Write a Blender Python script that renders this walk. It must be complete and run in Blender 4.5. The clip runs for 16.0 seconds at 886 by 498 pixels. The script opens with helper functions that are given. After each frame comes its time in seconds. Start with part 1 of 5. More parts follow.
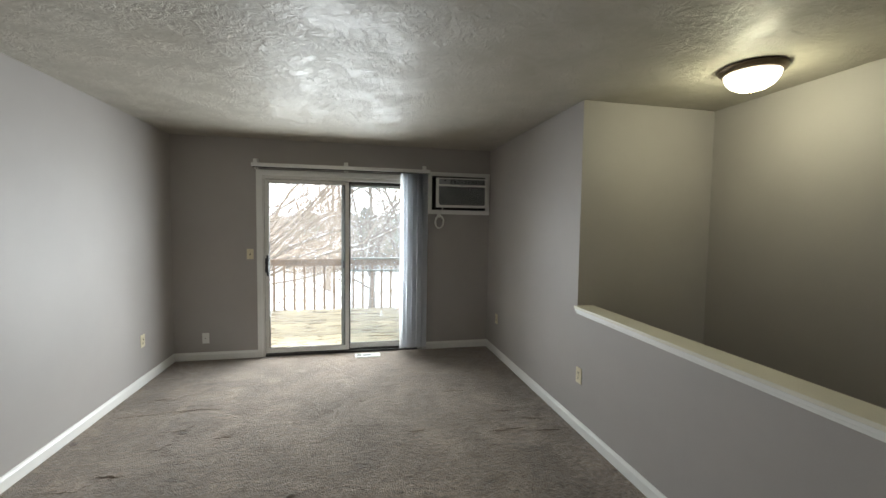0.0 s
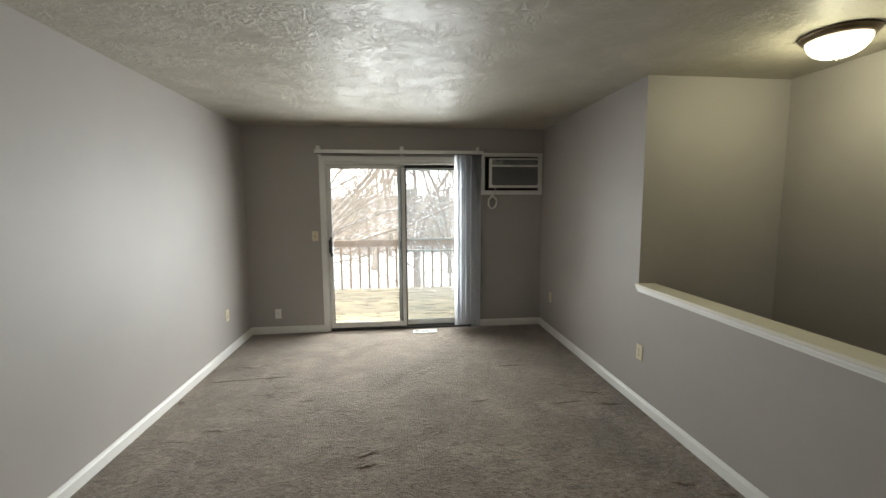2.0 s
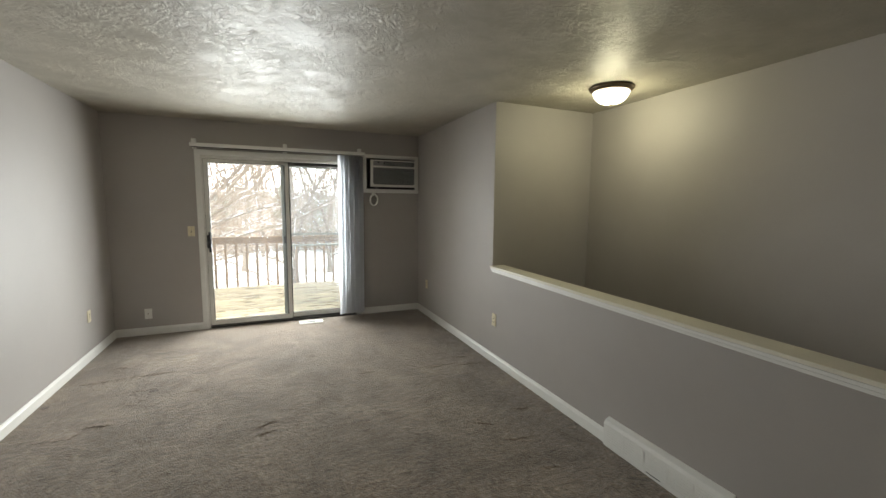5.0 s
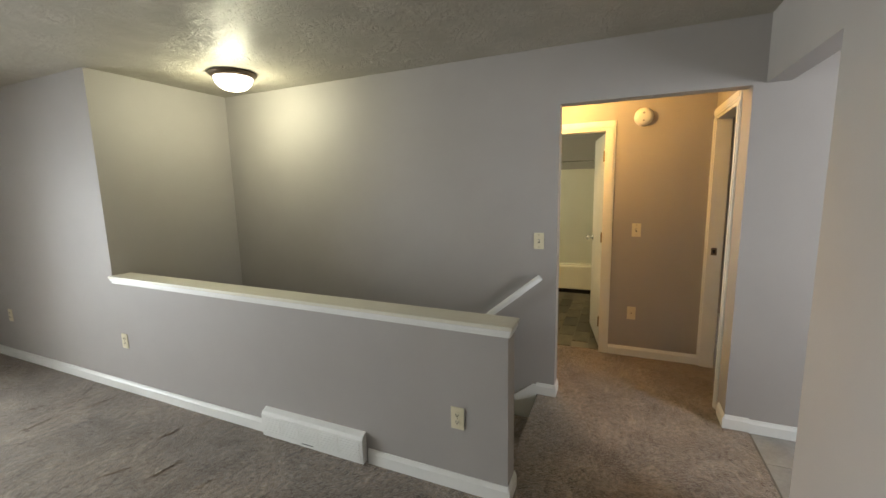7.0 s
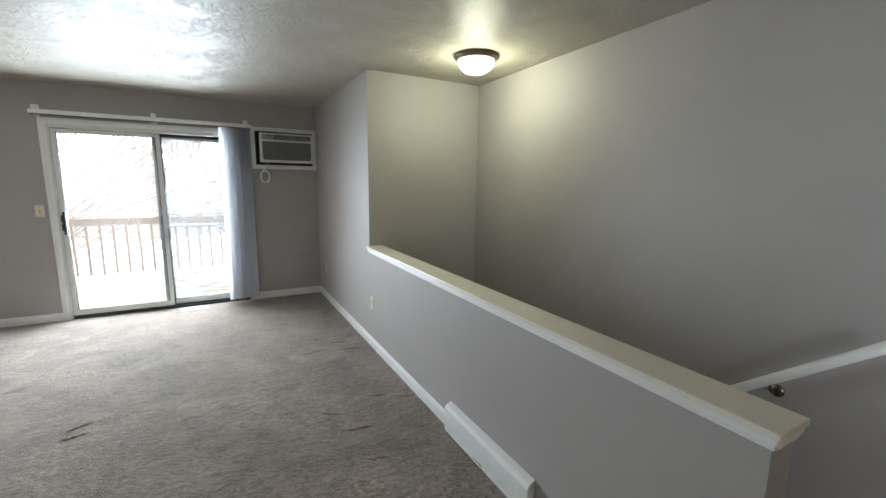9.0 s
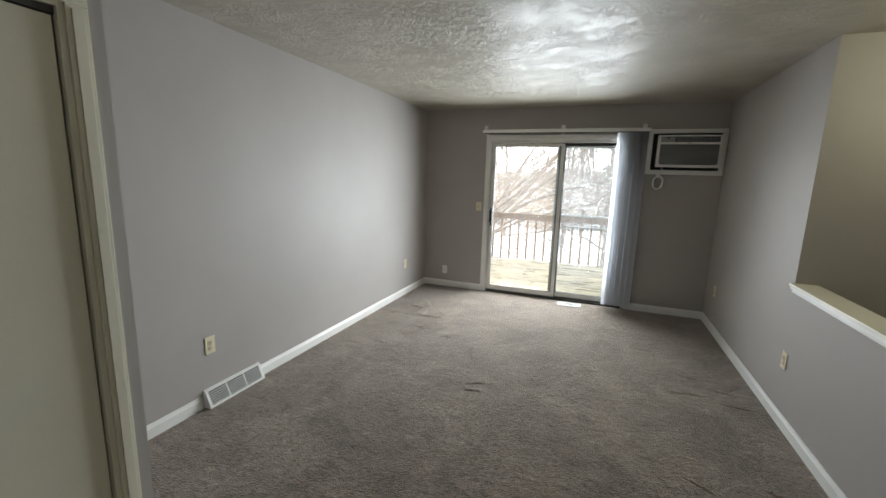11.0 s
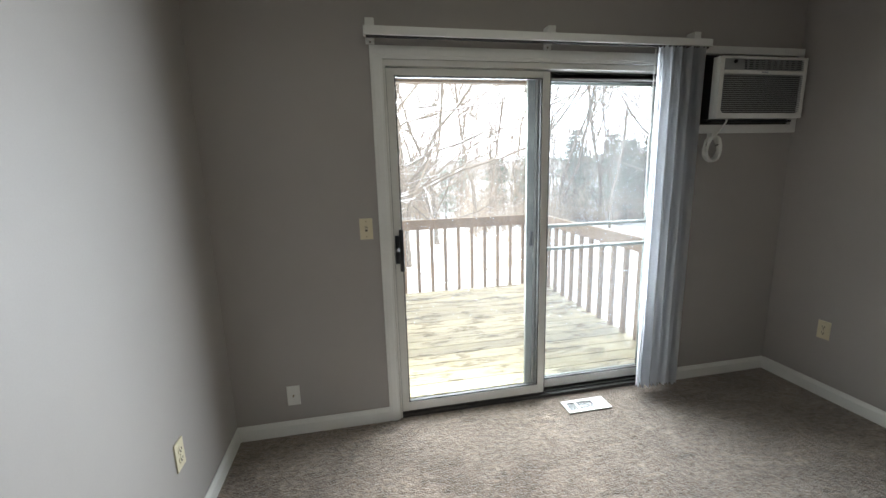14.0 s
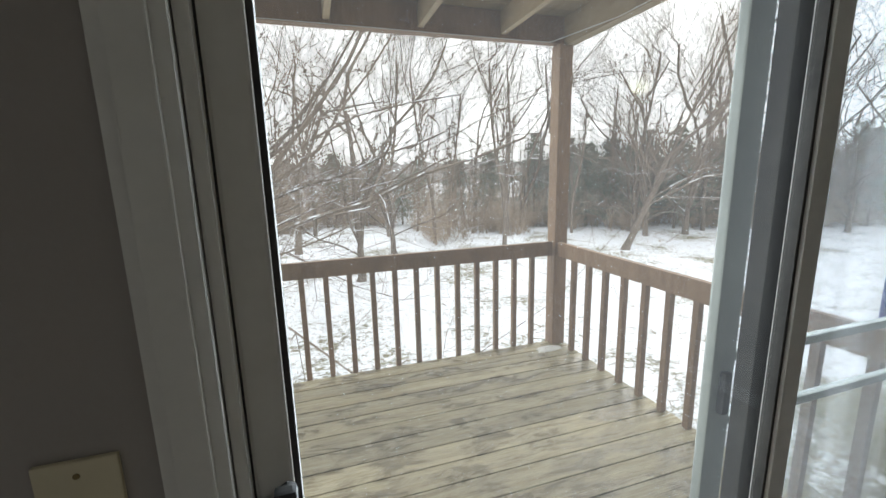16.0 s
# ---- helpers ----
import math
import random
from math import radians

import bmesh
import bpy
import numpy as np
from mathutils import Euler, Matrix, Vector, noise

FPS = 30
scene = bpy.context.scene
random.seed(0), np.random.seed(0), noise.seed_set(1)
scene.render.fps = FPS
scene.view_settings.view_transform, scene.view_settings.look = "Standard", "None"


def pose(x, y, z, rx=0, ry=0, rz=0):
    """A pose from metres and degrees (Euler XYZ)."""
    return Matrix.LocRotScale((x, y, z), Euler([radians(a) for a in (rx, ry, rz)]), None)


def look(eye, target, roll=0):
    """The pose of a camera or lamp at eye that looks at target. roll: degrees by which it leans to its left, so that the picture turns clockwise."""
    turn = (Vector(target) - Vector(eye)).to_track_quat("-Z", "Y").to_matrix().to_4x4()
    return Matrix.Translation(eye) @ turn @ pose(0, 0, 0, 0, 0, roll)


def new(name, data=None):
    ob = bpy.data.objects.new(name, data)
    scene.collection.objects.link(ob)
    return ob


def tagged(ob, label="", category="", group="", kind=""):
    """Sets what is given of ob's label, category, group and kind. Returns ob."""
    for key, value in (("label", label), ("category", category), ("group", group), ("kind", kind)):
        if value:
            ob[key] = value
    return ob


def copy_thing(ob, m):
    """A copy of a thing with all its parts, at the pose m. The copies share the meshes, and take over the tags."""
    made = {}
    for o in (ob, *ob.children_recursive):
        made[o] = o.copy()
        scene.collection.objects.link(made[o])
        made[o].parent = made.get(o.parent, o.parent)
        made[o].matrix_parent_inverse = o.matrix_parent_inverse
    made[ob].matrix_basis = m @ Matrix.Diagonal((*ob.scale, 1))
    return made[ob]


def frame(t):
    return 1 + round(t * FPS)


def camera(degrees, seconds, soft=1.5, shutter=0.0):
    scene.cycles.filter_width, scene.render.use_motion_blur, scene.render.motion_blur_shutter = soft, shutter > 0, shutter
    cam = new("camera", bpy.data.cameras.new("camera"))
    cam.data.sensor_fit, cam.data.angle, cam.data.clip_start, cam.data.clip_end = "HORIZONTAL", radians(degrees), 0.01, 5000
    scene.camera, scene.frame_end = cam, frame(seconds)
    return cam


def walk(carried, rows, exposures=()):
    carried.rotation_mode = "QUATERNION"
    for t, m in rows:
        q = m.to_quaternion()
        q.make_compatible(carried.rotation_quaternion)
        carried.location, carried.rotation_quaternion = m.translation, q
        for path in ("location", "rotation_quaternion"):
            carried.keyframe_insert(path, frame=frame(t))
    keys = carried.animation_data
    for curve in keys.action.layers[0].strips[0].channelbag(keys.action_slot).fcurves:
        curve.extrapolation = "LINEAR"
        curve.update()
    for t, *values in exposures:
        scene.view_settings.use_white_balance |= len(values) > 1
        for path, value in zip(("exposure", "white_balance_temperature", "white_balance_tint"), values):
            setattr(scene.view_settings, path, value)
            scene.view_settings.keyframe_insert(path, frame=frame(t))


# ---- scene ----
cam = camera(95.0, 16.0)

PATH = [
    (0, (1.917, 0.184, 1.505), (2.336, 2.136, 1.39), 0.8),
    (0.5, (1.874, 0.171, 1.507), (2.09, 2.156, 1.385), 0.5),
    (1, (1.8, 0.133, 1.503), (1.869, 2.127, 1.356), 0.1),
    (1.5, (1.741, 0.068, 1.522), (1.793, 2.061, 1.358), -0.4),
    (2, (1.748, 0.086, 1.513), (1.966, 2.063, 1.3), -0.3),
    (2.5, (1.77, 0.073, 1.515), (2.141, 2.026, 1.291), -0.1),
    (3, (1.769, -0.024, 1.521), (2.246, 1.906, 1.302), -0.0),
    (3.2, (1.768, -0.086, 1.524), (2.262, 1.84, 1.302), -0.1),
    (5.3, (1.596, -0.418, 1.492), (2.521, 1.342, 1.276), 0.5),
    (5.5, (1.629, -0.423, 1.498), (2.678, 1.265, 1.279), 0.1),
    (6, (1.695, -0.481, 1.534), (3.041, 0.978, 1.288), -0.7),
    (6.5, (1.746, -0.532, 1.525), (3.364, 0.614, 1.261), -0.8),
    (7, (1.784, -0.62, 1.525), (3.592, 0.181, 1.231), -1.2),
    (7.5, (1.863, -0.726, 1.507), (3.745, -0.134, 1.181), -1.3),
    (8, (2.008, -0.796, 1.486), (3.788, 0.051, 1.147), -1.1),
    (8.5, (2.169, -0.722, 1.472), (3.638, 0.591, 1.13), -0.6),
    (9, (2.373, -0.57, 1.476), (3.325, 1.161, 1.163), 0.7),
    (9.5, (2.52, -0.501, 1.441), (2.737, 1.464, 1.14), 1.8),
    (10, (2.654, -0.579, 1.487), (2.156, 1.328, 1.15), 1.8),
    (10.2, (2.63, -0.609, 1.503), (1.919, 1.228, 1.156), 1.9),
    (12.3, (1.465, 0.851, 1.543), (0.958, 2.752, 1.186), -0.6),
    (12.5, (1.352, 1.049, 1.542), (0.971, 2.978, 1.177), -0.8),
    (13, (1.103, 1.628, 1.503), (0.995, 3.59, 1.129), -1.4),
    (13.5, (0.867, 2.199, 1.483), (1.036, 4.156, 1.107), -1.5),
    (14, (0.756, 2.773, 1.466), (1.137, 4.698, 1.084), -1.6),
    (14.5, (0.677, 3.348, 1.446), (1.226, 5.232, 1.059), -1.5),
    (15, (0.717, 3.832, 1.473), (1.369, 5.682, 1.082), -1.3),
    (15.5, (0.895, 4.242, 1.488), (1.524, 6.103, 1.111), -1.2),
    (16, (1.013, 4.557, 1.485), (1.605, 6.43, 1.111), -1.4),
]
walk(cam, [(t, look(eye, target, roll)) for t, eye, target, roll in PATH],
     [(0, 0.05, 6750, 10), (0.5, 0.05, 6800, 10), (1.5, 0.05, 7050, 10), (3, 0.05, 7100, 10), (5.5, 0.18, 7200, 10), (6.5, 0.8, 7050, 10), (7.5, 0.95, 6450, 10),
      (8.5, 0.95, 6150, 10), (9.2, 0.7, 6200, 10), (10, 0.28, 6700, 10), (12.5, 0.1, 6550, 10), (13.5, 0.08, 6500, 10), (14.5, 0.03, 6350, 10), (15, -0.18, 6250, 10),
      (15.5, -0.62, 6350, 10), (16, -1.37, 6550, 10)])

# ---- world, sun and lamps ----
world = bpy.data.worlds.new("winter_sky")
scene.world = world
world.use_nodes = True
wn, wl = world.node_tree.nodes, world.node_tree.links
sky = wn.new("ShaderNodeTexSky")
sky.sky_type, sky.sun_disc = "NISHITA", False
sky.sun_elevation, sky.sun_rotation = radians(28), radians(40)
sky_co = wn.new("ShaderNodeTexCoord")
clouds = wn.new("ShaderNodeTexNoise")
clouds.inputs["Scale"].default_value, clouds.inputs["Detail"].default_value = 3.0, 6.0
cloud_ramp = wn.new("ShaderNodeValToRGB")
cloud_ramp.color_ramp.elements[0].position, cloud_ramp.color_ramp.elements[0].color = 0.3, (44, 45.3, 47.5, 1)
cloud_ramp.color_ramp.elements[1].position, cloud_ramp.color_ramp.elements[1].color = 0.75, (60, 60, 59, 1)
overcast = wn.new("ShaderNodeMix")
overcast.data_type, overcast.inputs[0].default_value = "RGBA", 0.93
wl.new(sky_co.outputs["Generated"], clouds.inputs["Vector"])
wl.new(clouds.outputs["Fac"], cloud_ramp.inputs["Fac"])
wl.new(sky.outputs["Color"], overcast.inputs[6])
wl.new(cloud_ramp.outputs["Color"], overcast.inputs[7])
wl.new(overcast.outputs[2], wn["Background"].inputs["Color"])
wn["Background"].inputs["Strength"].default_value = 0.125


def lamp(name, kind, m, energy, colour, **more):
    data = bpy.data.lights.new(name, kind)
    data.energy, data.color = energy, colour
    if "angle" in more:
        data.angle = radians(more["angle"])
    if "size" in more:
        data.shape = "RECTANGLE"
        data.size, data.size_y = more["size"]
    if "radius" in more:
        data.shadow_soft_size = more["radius"]
    ob = new(name, data)
    ob.matrix_world = m
    return ob


lamp("sun", "SUN", pose(0, 0, 30, 62, 0, 140), 1.5, (1.0, 0.96, 0.9), angle=14)
# the sky's light through the sliding door
sky_in = lamp("door_skylight", "AREA", look((1.8, 5.38, 1.12), (0.4, 0.38, 0.42)), 118, (0.84, 0.93, 1.0), size=(1.64, 1.6))
sky_in.data.spread = radians(138)
# daylight through the kitchen window
lamp("kitchen_skylight", "AREA", look((3.1, -3.52, 1.52), (3.1, 0, 1.3)), 36, (0.86, 0.92, 1.0), size=(1.15, 1.0))
lamp("stair_bulb", "POINT", pose(4.12, 2.13, 2.27), 12, (0.94, 0.95, 0.68), radius=0.09)
lamp("hall_bulb", "POINT", pose(5.15, -0.1, 2.28), 25, (1.0, 0.55, 0.15), radius=0.1)
lamp("bath_bulb", "POINT", pose(6.7, 0.95, 2.1), 17, (0.98, 0.94, 0.62), radius=0.1)

# ---- materials ----


def material(name):
    m = bpy.data.materials.new(name)
    m.use_nodes = True
    return m, m.node_tree.nodes, m.node_tree.links, m.node_tree.nodes["Principled BSDF"]


def node(nodes, kind, **values):
    n = nodes.new(kind)
    for key, value in values.items():
        n.inputs[key.replace("_", " ")].default_value = value
    return n


def ramp(nodes, stops):
    r = nodes.new("ShaderNodeValToRGB")
    e = r.color_ramp.elements
    while len(e) < len(stops):
        e.new(0.5)
    for i, (p, c) in enumerate(stops):
        e[i].position, e[i].color = p, (*c, 1)
    return r


def surface(name, low, high, rough=0.6, metal=0.0, coarse=3.0, fine=120.0, bump=0.1, depth=0.002, stretch=(1, 1, 1), wear=0.25,
            vary=0.0, spec=0.5):
    """Paint, wood, metal or cloth: two scales of colour and a fine relief, in metres."""
    m, nodes, links, bsdf = material(name)
    co = nodes.new("ShaderNodeTexCoord")
    mp = nodes.new("ShaderNodeMapping")
    mp.inputs["Scale"].default_value = stretch
    links.new(co.outputs["Object"], mp.inputs["Vector"])
    a = node(nodes, "ShaderNodeTexNoise", Scale=coarse, Detail=6.0, Roughness=0.6)
    b = node(nodes, "ShaderNodeTexNoise", Scale=fine, Detail=3.0)
    for n in (a, b):
        links.new(mp.outputs["Vector"], n.inputs["Vector"])
    mix = nodes.new("ShaderNodeMix")
    mix.inputs[0].default_value = wear
    links.new(a.outputs["Fac"], mix.inputs[2])
    links.new(b.outputs["Fac"], mix.inputs[3])
    c = ramp(nodes, [(0.3, low), (0.7, high)])
    links.new(mix.outputs[0], c.inputs["Fac"])
    out = c.outputs["Color"]
    if vary:
        info = nodes.new("ShaderNodeObjectInfo")
        hsv = nodes.new("ShaderNodeHueSaturation")
        rng = nodes.new("ShaderNodeMapRange")
        rng.inputs[3].default_value, rng.inputs[4].default_value = 1 - vary, 1 + vary
        links.new(info.outputs["Random"], rng.inputs[0])
        links.new(rng.outputs[0], hsv.inputs["Value"])
        links.new(out, hsv.inputs["Color"])
        out = hsv.outputs["Color"]
    links.new(out, bsdf.inputs["Base Color"])
    bsdf.inputs["Roughness"].default_value, bsdf.inputs["Metallic"].default_value = rough, metal
    bsdf.inputs["Specular IOR Level"].default_value = spec
    if bump:
        bp = nodes.new("ShaderNodeBump")
        bp.inputs["Strength"].default_value, bp.inputs["Distance"].default_value = bump, depth
        links.new(b.outputs["Fac"], bp.inputs["Height"])
        links.new(bp.outputs["Normal"], bsdf.inputs["Normal"])
    return m


WALL = surface("wall_paint", (0.354, 0.33, 0.31), (0.394, 0.37, 0.349), 0.58, coarse=1.2, fine=160, bump=0.18, depth=0.0015, wear=0.2, spec=0.38)
TRIM = surface("white_trim_paint", (0.72, 0.72, 0.69), (0.8, 0.8, 0.77), 0.32, coarse=4, fine=90, bump=0.06)
CREAM = surface("cream_cap_paint", (0.66, 0.63, 0.53), (0.74, 0.71, 0.61), 0.35, coarse=4, fine=80, bump=0.06)
VINYL = surface("white_vinyl_frame", (0.6, 0.59, 0.55), (0.7, 0.69, 0.65), 0.4, coarse=5, fine=70, bump=0.04)
IVORY = surface("ivory_plastic", (0.66, 0.6, 0.42), (0.72, 0.66, 0.48), 0.35, coarse=9, fine=60, bump=0)
WHITE = surface("white_plastic", (0.72, 0.72, 0.68), (0.78, 0.78, 0.74), 0.35, coarse=9, fine=60, bump=0)
BLACK = surface("black_metal", (0.012, 0.012, 0.013), (0.022, 0.022, 0.024), 0.6, coarse=9, fine=90, bump=0.05)
RUBBER = surface("dark_track", (0.02, 0.019, 0.018), (0.06, 0.056, 0.05), 0.6, coarse=9, fine=90, bump=0.1)
SLOT = surface("dark_slot", (0.008, 0.008, 0.008), (0.015, 0.015, 0.015), 0.8, bump=0)
ALU = surface("grey_aluminium", (0.15, 0.16, 0.14), (0.22, 0.232, 0.205), 0.45, 0.1, coarse=6, fine=80, bump=0.05)
BRONZE = surface("brushed_bronze", (0.13, 0.1, 0.07), (0.22, 0.17, 0.12), 0.35, 0.9, coarse=9, fine=140, bump=0.05)
CHROME = surface("chrome", (0.65, 0.65, 0.66), (0.75, 0.75, 0.76), 0.12, 1.0, bump=0)
BRASS = surface("dull_brass", (0.2, 0.145, 0.07), (0.28, 0.21, 0.1), 0.4, 0.8, bump=0)


def thin_vane():
    """Vinyl vane: half the light passes through it."""
    m = surface("blind_vane", (0.86, 0.87, 0.88), (0.91, 0.92, 0.93), 0.45, coarse=2, fine=60, bump=0.05, stretch=(1, 1, 0.2))
    nodes, links = m.node_tree.nodes, m.node_tree.links
    glowing = nodes.new("ShaderNodeBsdfTranslucent")
    glowing.inputs["Color"].default_value = (0.92, 0.93, 0.95, 1)
    mix = nodes.new("ShaderNodeMixShader")
    mix.inputs[0].default_value = 0.74
    links.new(nodes["Principled BSDF"].outputs[0], mix.inputs[1])
    links.new(glowing.outputs[0], mix.inputs[2])
    links.new(mix.outputs[0], nodes["Material Output"].inputs["Surface"])
    return m


VANE = thin_vane()
PALE_DOOR = surface("pale_door_paint", (0.62, 0.6, 0.49), (0.68, 0.66, 0.55), 0.38, coarse=2, fine=70, bump=0.05)
AC_GREY = surface("ac_grey_plastic", (0.26, 0.27, 0.27), (0.34, 0.35, 0.35), 0.4, bump=0)
AC_DARK = surface("ac_inner", (0.012, 0.0115, 0.011), (0.022, 0.021, 0.02), 0.6, bump=0)
TUB = surface("tub_acrylic", (0.74, 0.72, 0.62), (0.8, 0.78, 0.68), 0.18, coarse=2, fine=50, bump=0)
SLATE = surface("slate_tile", (0.016, 0.017, 0.013), (0.1, 0.09, 0.06), 0.4, coarse=7, fine=60, bump=0.3, vary=0.85, wear=0.35)
GROUT = surface("grout", (0.16, 0.15, 0.13), (0.22, 0.21, 0.18), 0.9, bump=0.3)
KITCHEN_TILE = surface("grey_vinyl_tile", (0.2, 0.19, 0.18), (0.34, 0.33, 0.31), 0.35, coarse=6, fine=60, bump=0.1, vary=0.15)


def deck_wood():
    """Old deck boards: long grain, knots, dark damp blotches that are smoother than the dry wood."""
    m = surface("weathered_deck_wood", (0.26, 0.2, 0.095), (0.66, 0.595, 0.4), 0.6, coarse=5, fine=30, bump=0.6, depth=0.005,
                stretch=(0.22, 5, 1), vary=0.28, wear=0.5)
    nodes, links, bsdf = m.node_tree.nodes, m.node_tree.links, m.node_tree.nodes["Principled BSDF"]
    old = bsdf.inputs["Base Color"].links[0].from_socket
    co = nodes.new("ShaderNodeTexCoord")
    blot = node(nodes, "ShaderNodeTexNoise", Scale=3.4, Detail=6.0, Roughness=0.7, Distortion=0.5)
    long_map = nodes.new("ShaderNodeMapping")
    long_map.inputs["Scale"].default_value = (0.8, 2.6, 1)
    links.new(co.outputs["Object"], long_map.inputs["Vector"])
    links.new(long_map.outputs["Vector"], blot.inputs["Vector"])
    damp = ramp(nodes, [(0.46, (0, 0, 0)), (0.6, (1, 1, 1))])
    links.new(blot.outputs["Fac"], damp.inputs["Fac"])
    mix = nodes.new("ShaderNodeMix")
    mix.data_type, mix.blend_type = "RGBA", "MULTIPLY"
    mix.inputs[7].default_value = (0.46, 0.43, 0.37, 1)
    links.new(damp.outputs["Color"], mix.inputs[0])
    links.new(old, mix.inputs[6])
    links.new(mix.outputs[2], bsdf.inputs["Base Color"])
    gloss = nodes.new("ShaderNodeMapRange")
    gloss.inputs[3].default_value, gloss.inputs[4].default_value = 0.55, 0.16
    links.new(damp.outputs["Color"], gloss.inputs[0])
    links.new(gloss.outputs[0], bsdf.inputs["Roughness"])
    return m


DECK = deck_wood()
RAILWOOD = surface("brown_stained_wood", (0.2, 0.122, 0.07), (0.35, 0.232, 0.14), 0.55, coarse=5, fine=50, bump=0.4, depth=0.003,
                   stretch=(1, 1, 0.3), vary=0.12, wear=0.4)
JOIST = surface("joist_wood", (0.3, 0.23, 0.14), (0.46, 0.37, 0.24), 0.7, coarse=5, fine=50, bump=0.4, depth=0.003,
                stretch=(3, 0.25, 1), vary=0.12, wear=0.4)
SIDING = surface("tan_siding", (0.36, 0.31, 0.24), (0.42, 0.37, 0.3), 0.7, coarse=3, fine=40, bump=0.2)
SLEEVE = surface("tan_ac_sleeve", (0.42, 0.35, 0.27), (0.5, 0.43, 0.34), 0.6, coarse=6, fine=60, bump=0.2)
BLUE = surface("blue_hose", (0.03, 0.08, 0.5), (0.05, 0.12, 0.62), 0.4, bump=0)


def bark(name, low, high, snowy):
    """Bark with a broken line of snow lying on what faces up."""
    m = surface(name, low, high, 0.9, coarse=4, fine=25, bump=0.3, depth=0.02, vary=0.25, wear=0.5)
    nodes, links, bsdf = m.node_tree.nodes, m.node_tree.links, m.node_tree.nodes["Principled BSDF"]
    old = bsdf.inputs["Base Color"].links[0].from_socket
    geo = nodes.new("ShaderNodeNewGeometry")
    xyz = nodes.new("ShaderNodeSeparateXYZ")
    links.new(geo.outputs["Normal"], xyz.inputs[0])
    patch = node(nodes, "ShaderNodeTexNoise", Scale=1.6, Detail=4.0)
    links.new(geo.outputs["Position"], patch.inputs["Vector"])
    both = nodes.new("ShaderNodeMath")
    both.operation = "MULTIPLY"
    links.new(xyz.outputs["Z"], both.inputs[0])
    links.new(patch.outputs["Fac"], both.inputs[1])
    cut = ramp(nodes, [(snowy, (0, 0, 0)), (snowy + 0.06, (1, 1, 1))])
    links.new(both.outputs[0], cut.inputs["Fac"])
    mix = nodes.new("ShaderNodeMix")
    mix.data_type = "RGBA"
    mix.inputs[7].default_value = (0.8, 0.82, 0.85, 1)
    links.new(cut.outputs["Color"], mix.inputs[0])
    links.new(old, mix.inputs[6])
    links.new(mix.outputs[2], bsdf.inputs["Base Color"])
    return m


BARK = bark("winter_bark", (0.1, 0.08, 0.062), (0.24, 0.195, 0.155), 0.38)
TWIGS = bark("twig_bark", (0.13, 0.1, 0.08), (0.28, 0.225, 0.175), 0.44)
BRUSH = surface("dry_brush", (0.25, 0.19, 0.135), (0.47, 0.375, 0.285), 0.9, coarse=0.3, fine=8, bump=0)
# needle colour is lightened to carry the haze over the wood's edge
NEEDLES = surface("conifer_needles", (0.13, 0.152, 0.115), (0.24, 0.27, 0.205), 0.85, coarse=1.5, fine=12, bump=0, vary=0.3)
# distance haze is put into this pale grey
FARWOOD = surface("far_wood", (0.2, 0.195, 0.19), (0.3, 0.29, 0.28), 0.95, coarse=0.04, fine=0.6, bump=0, wear=0.5)


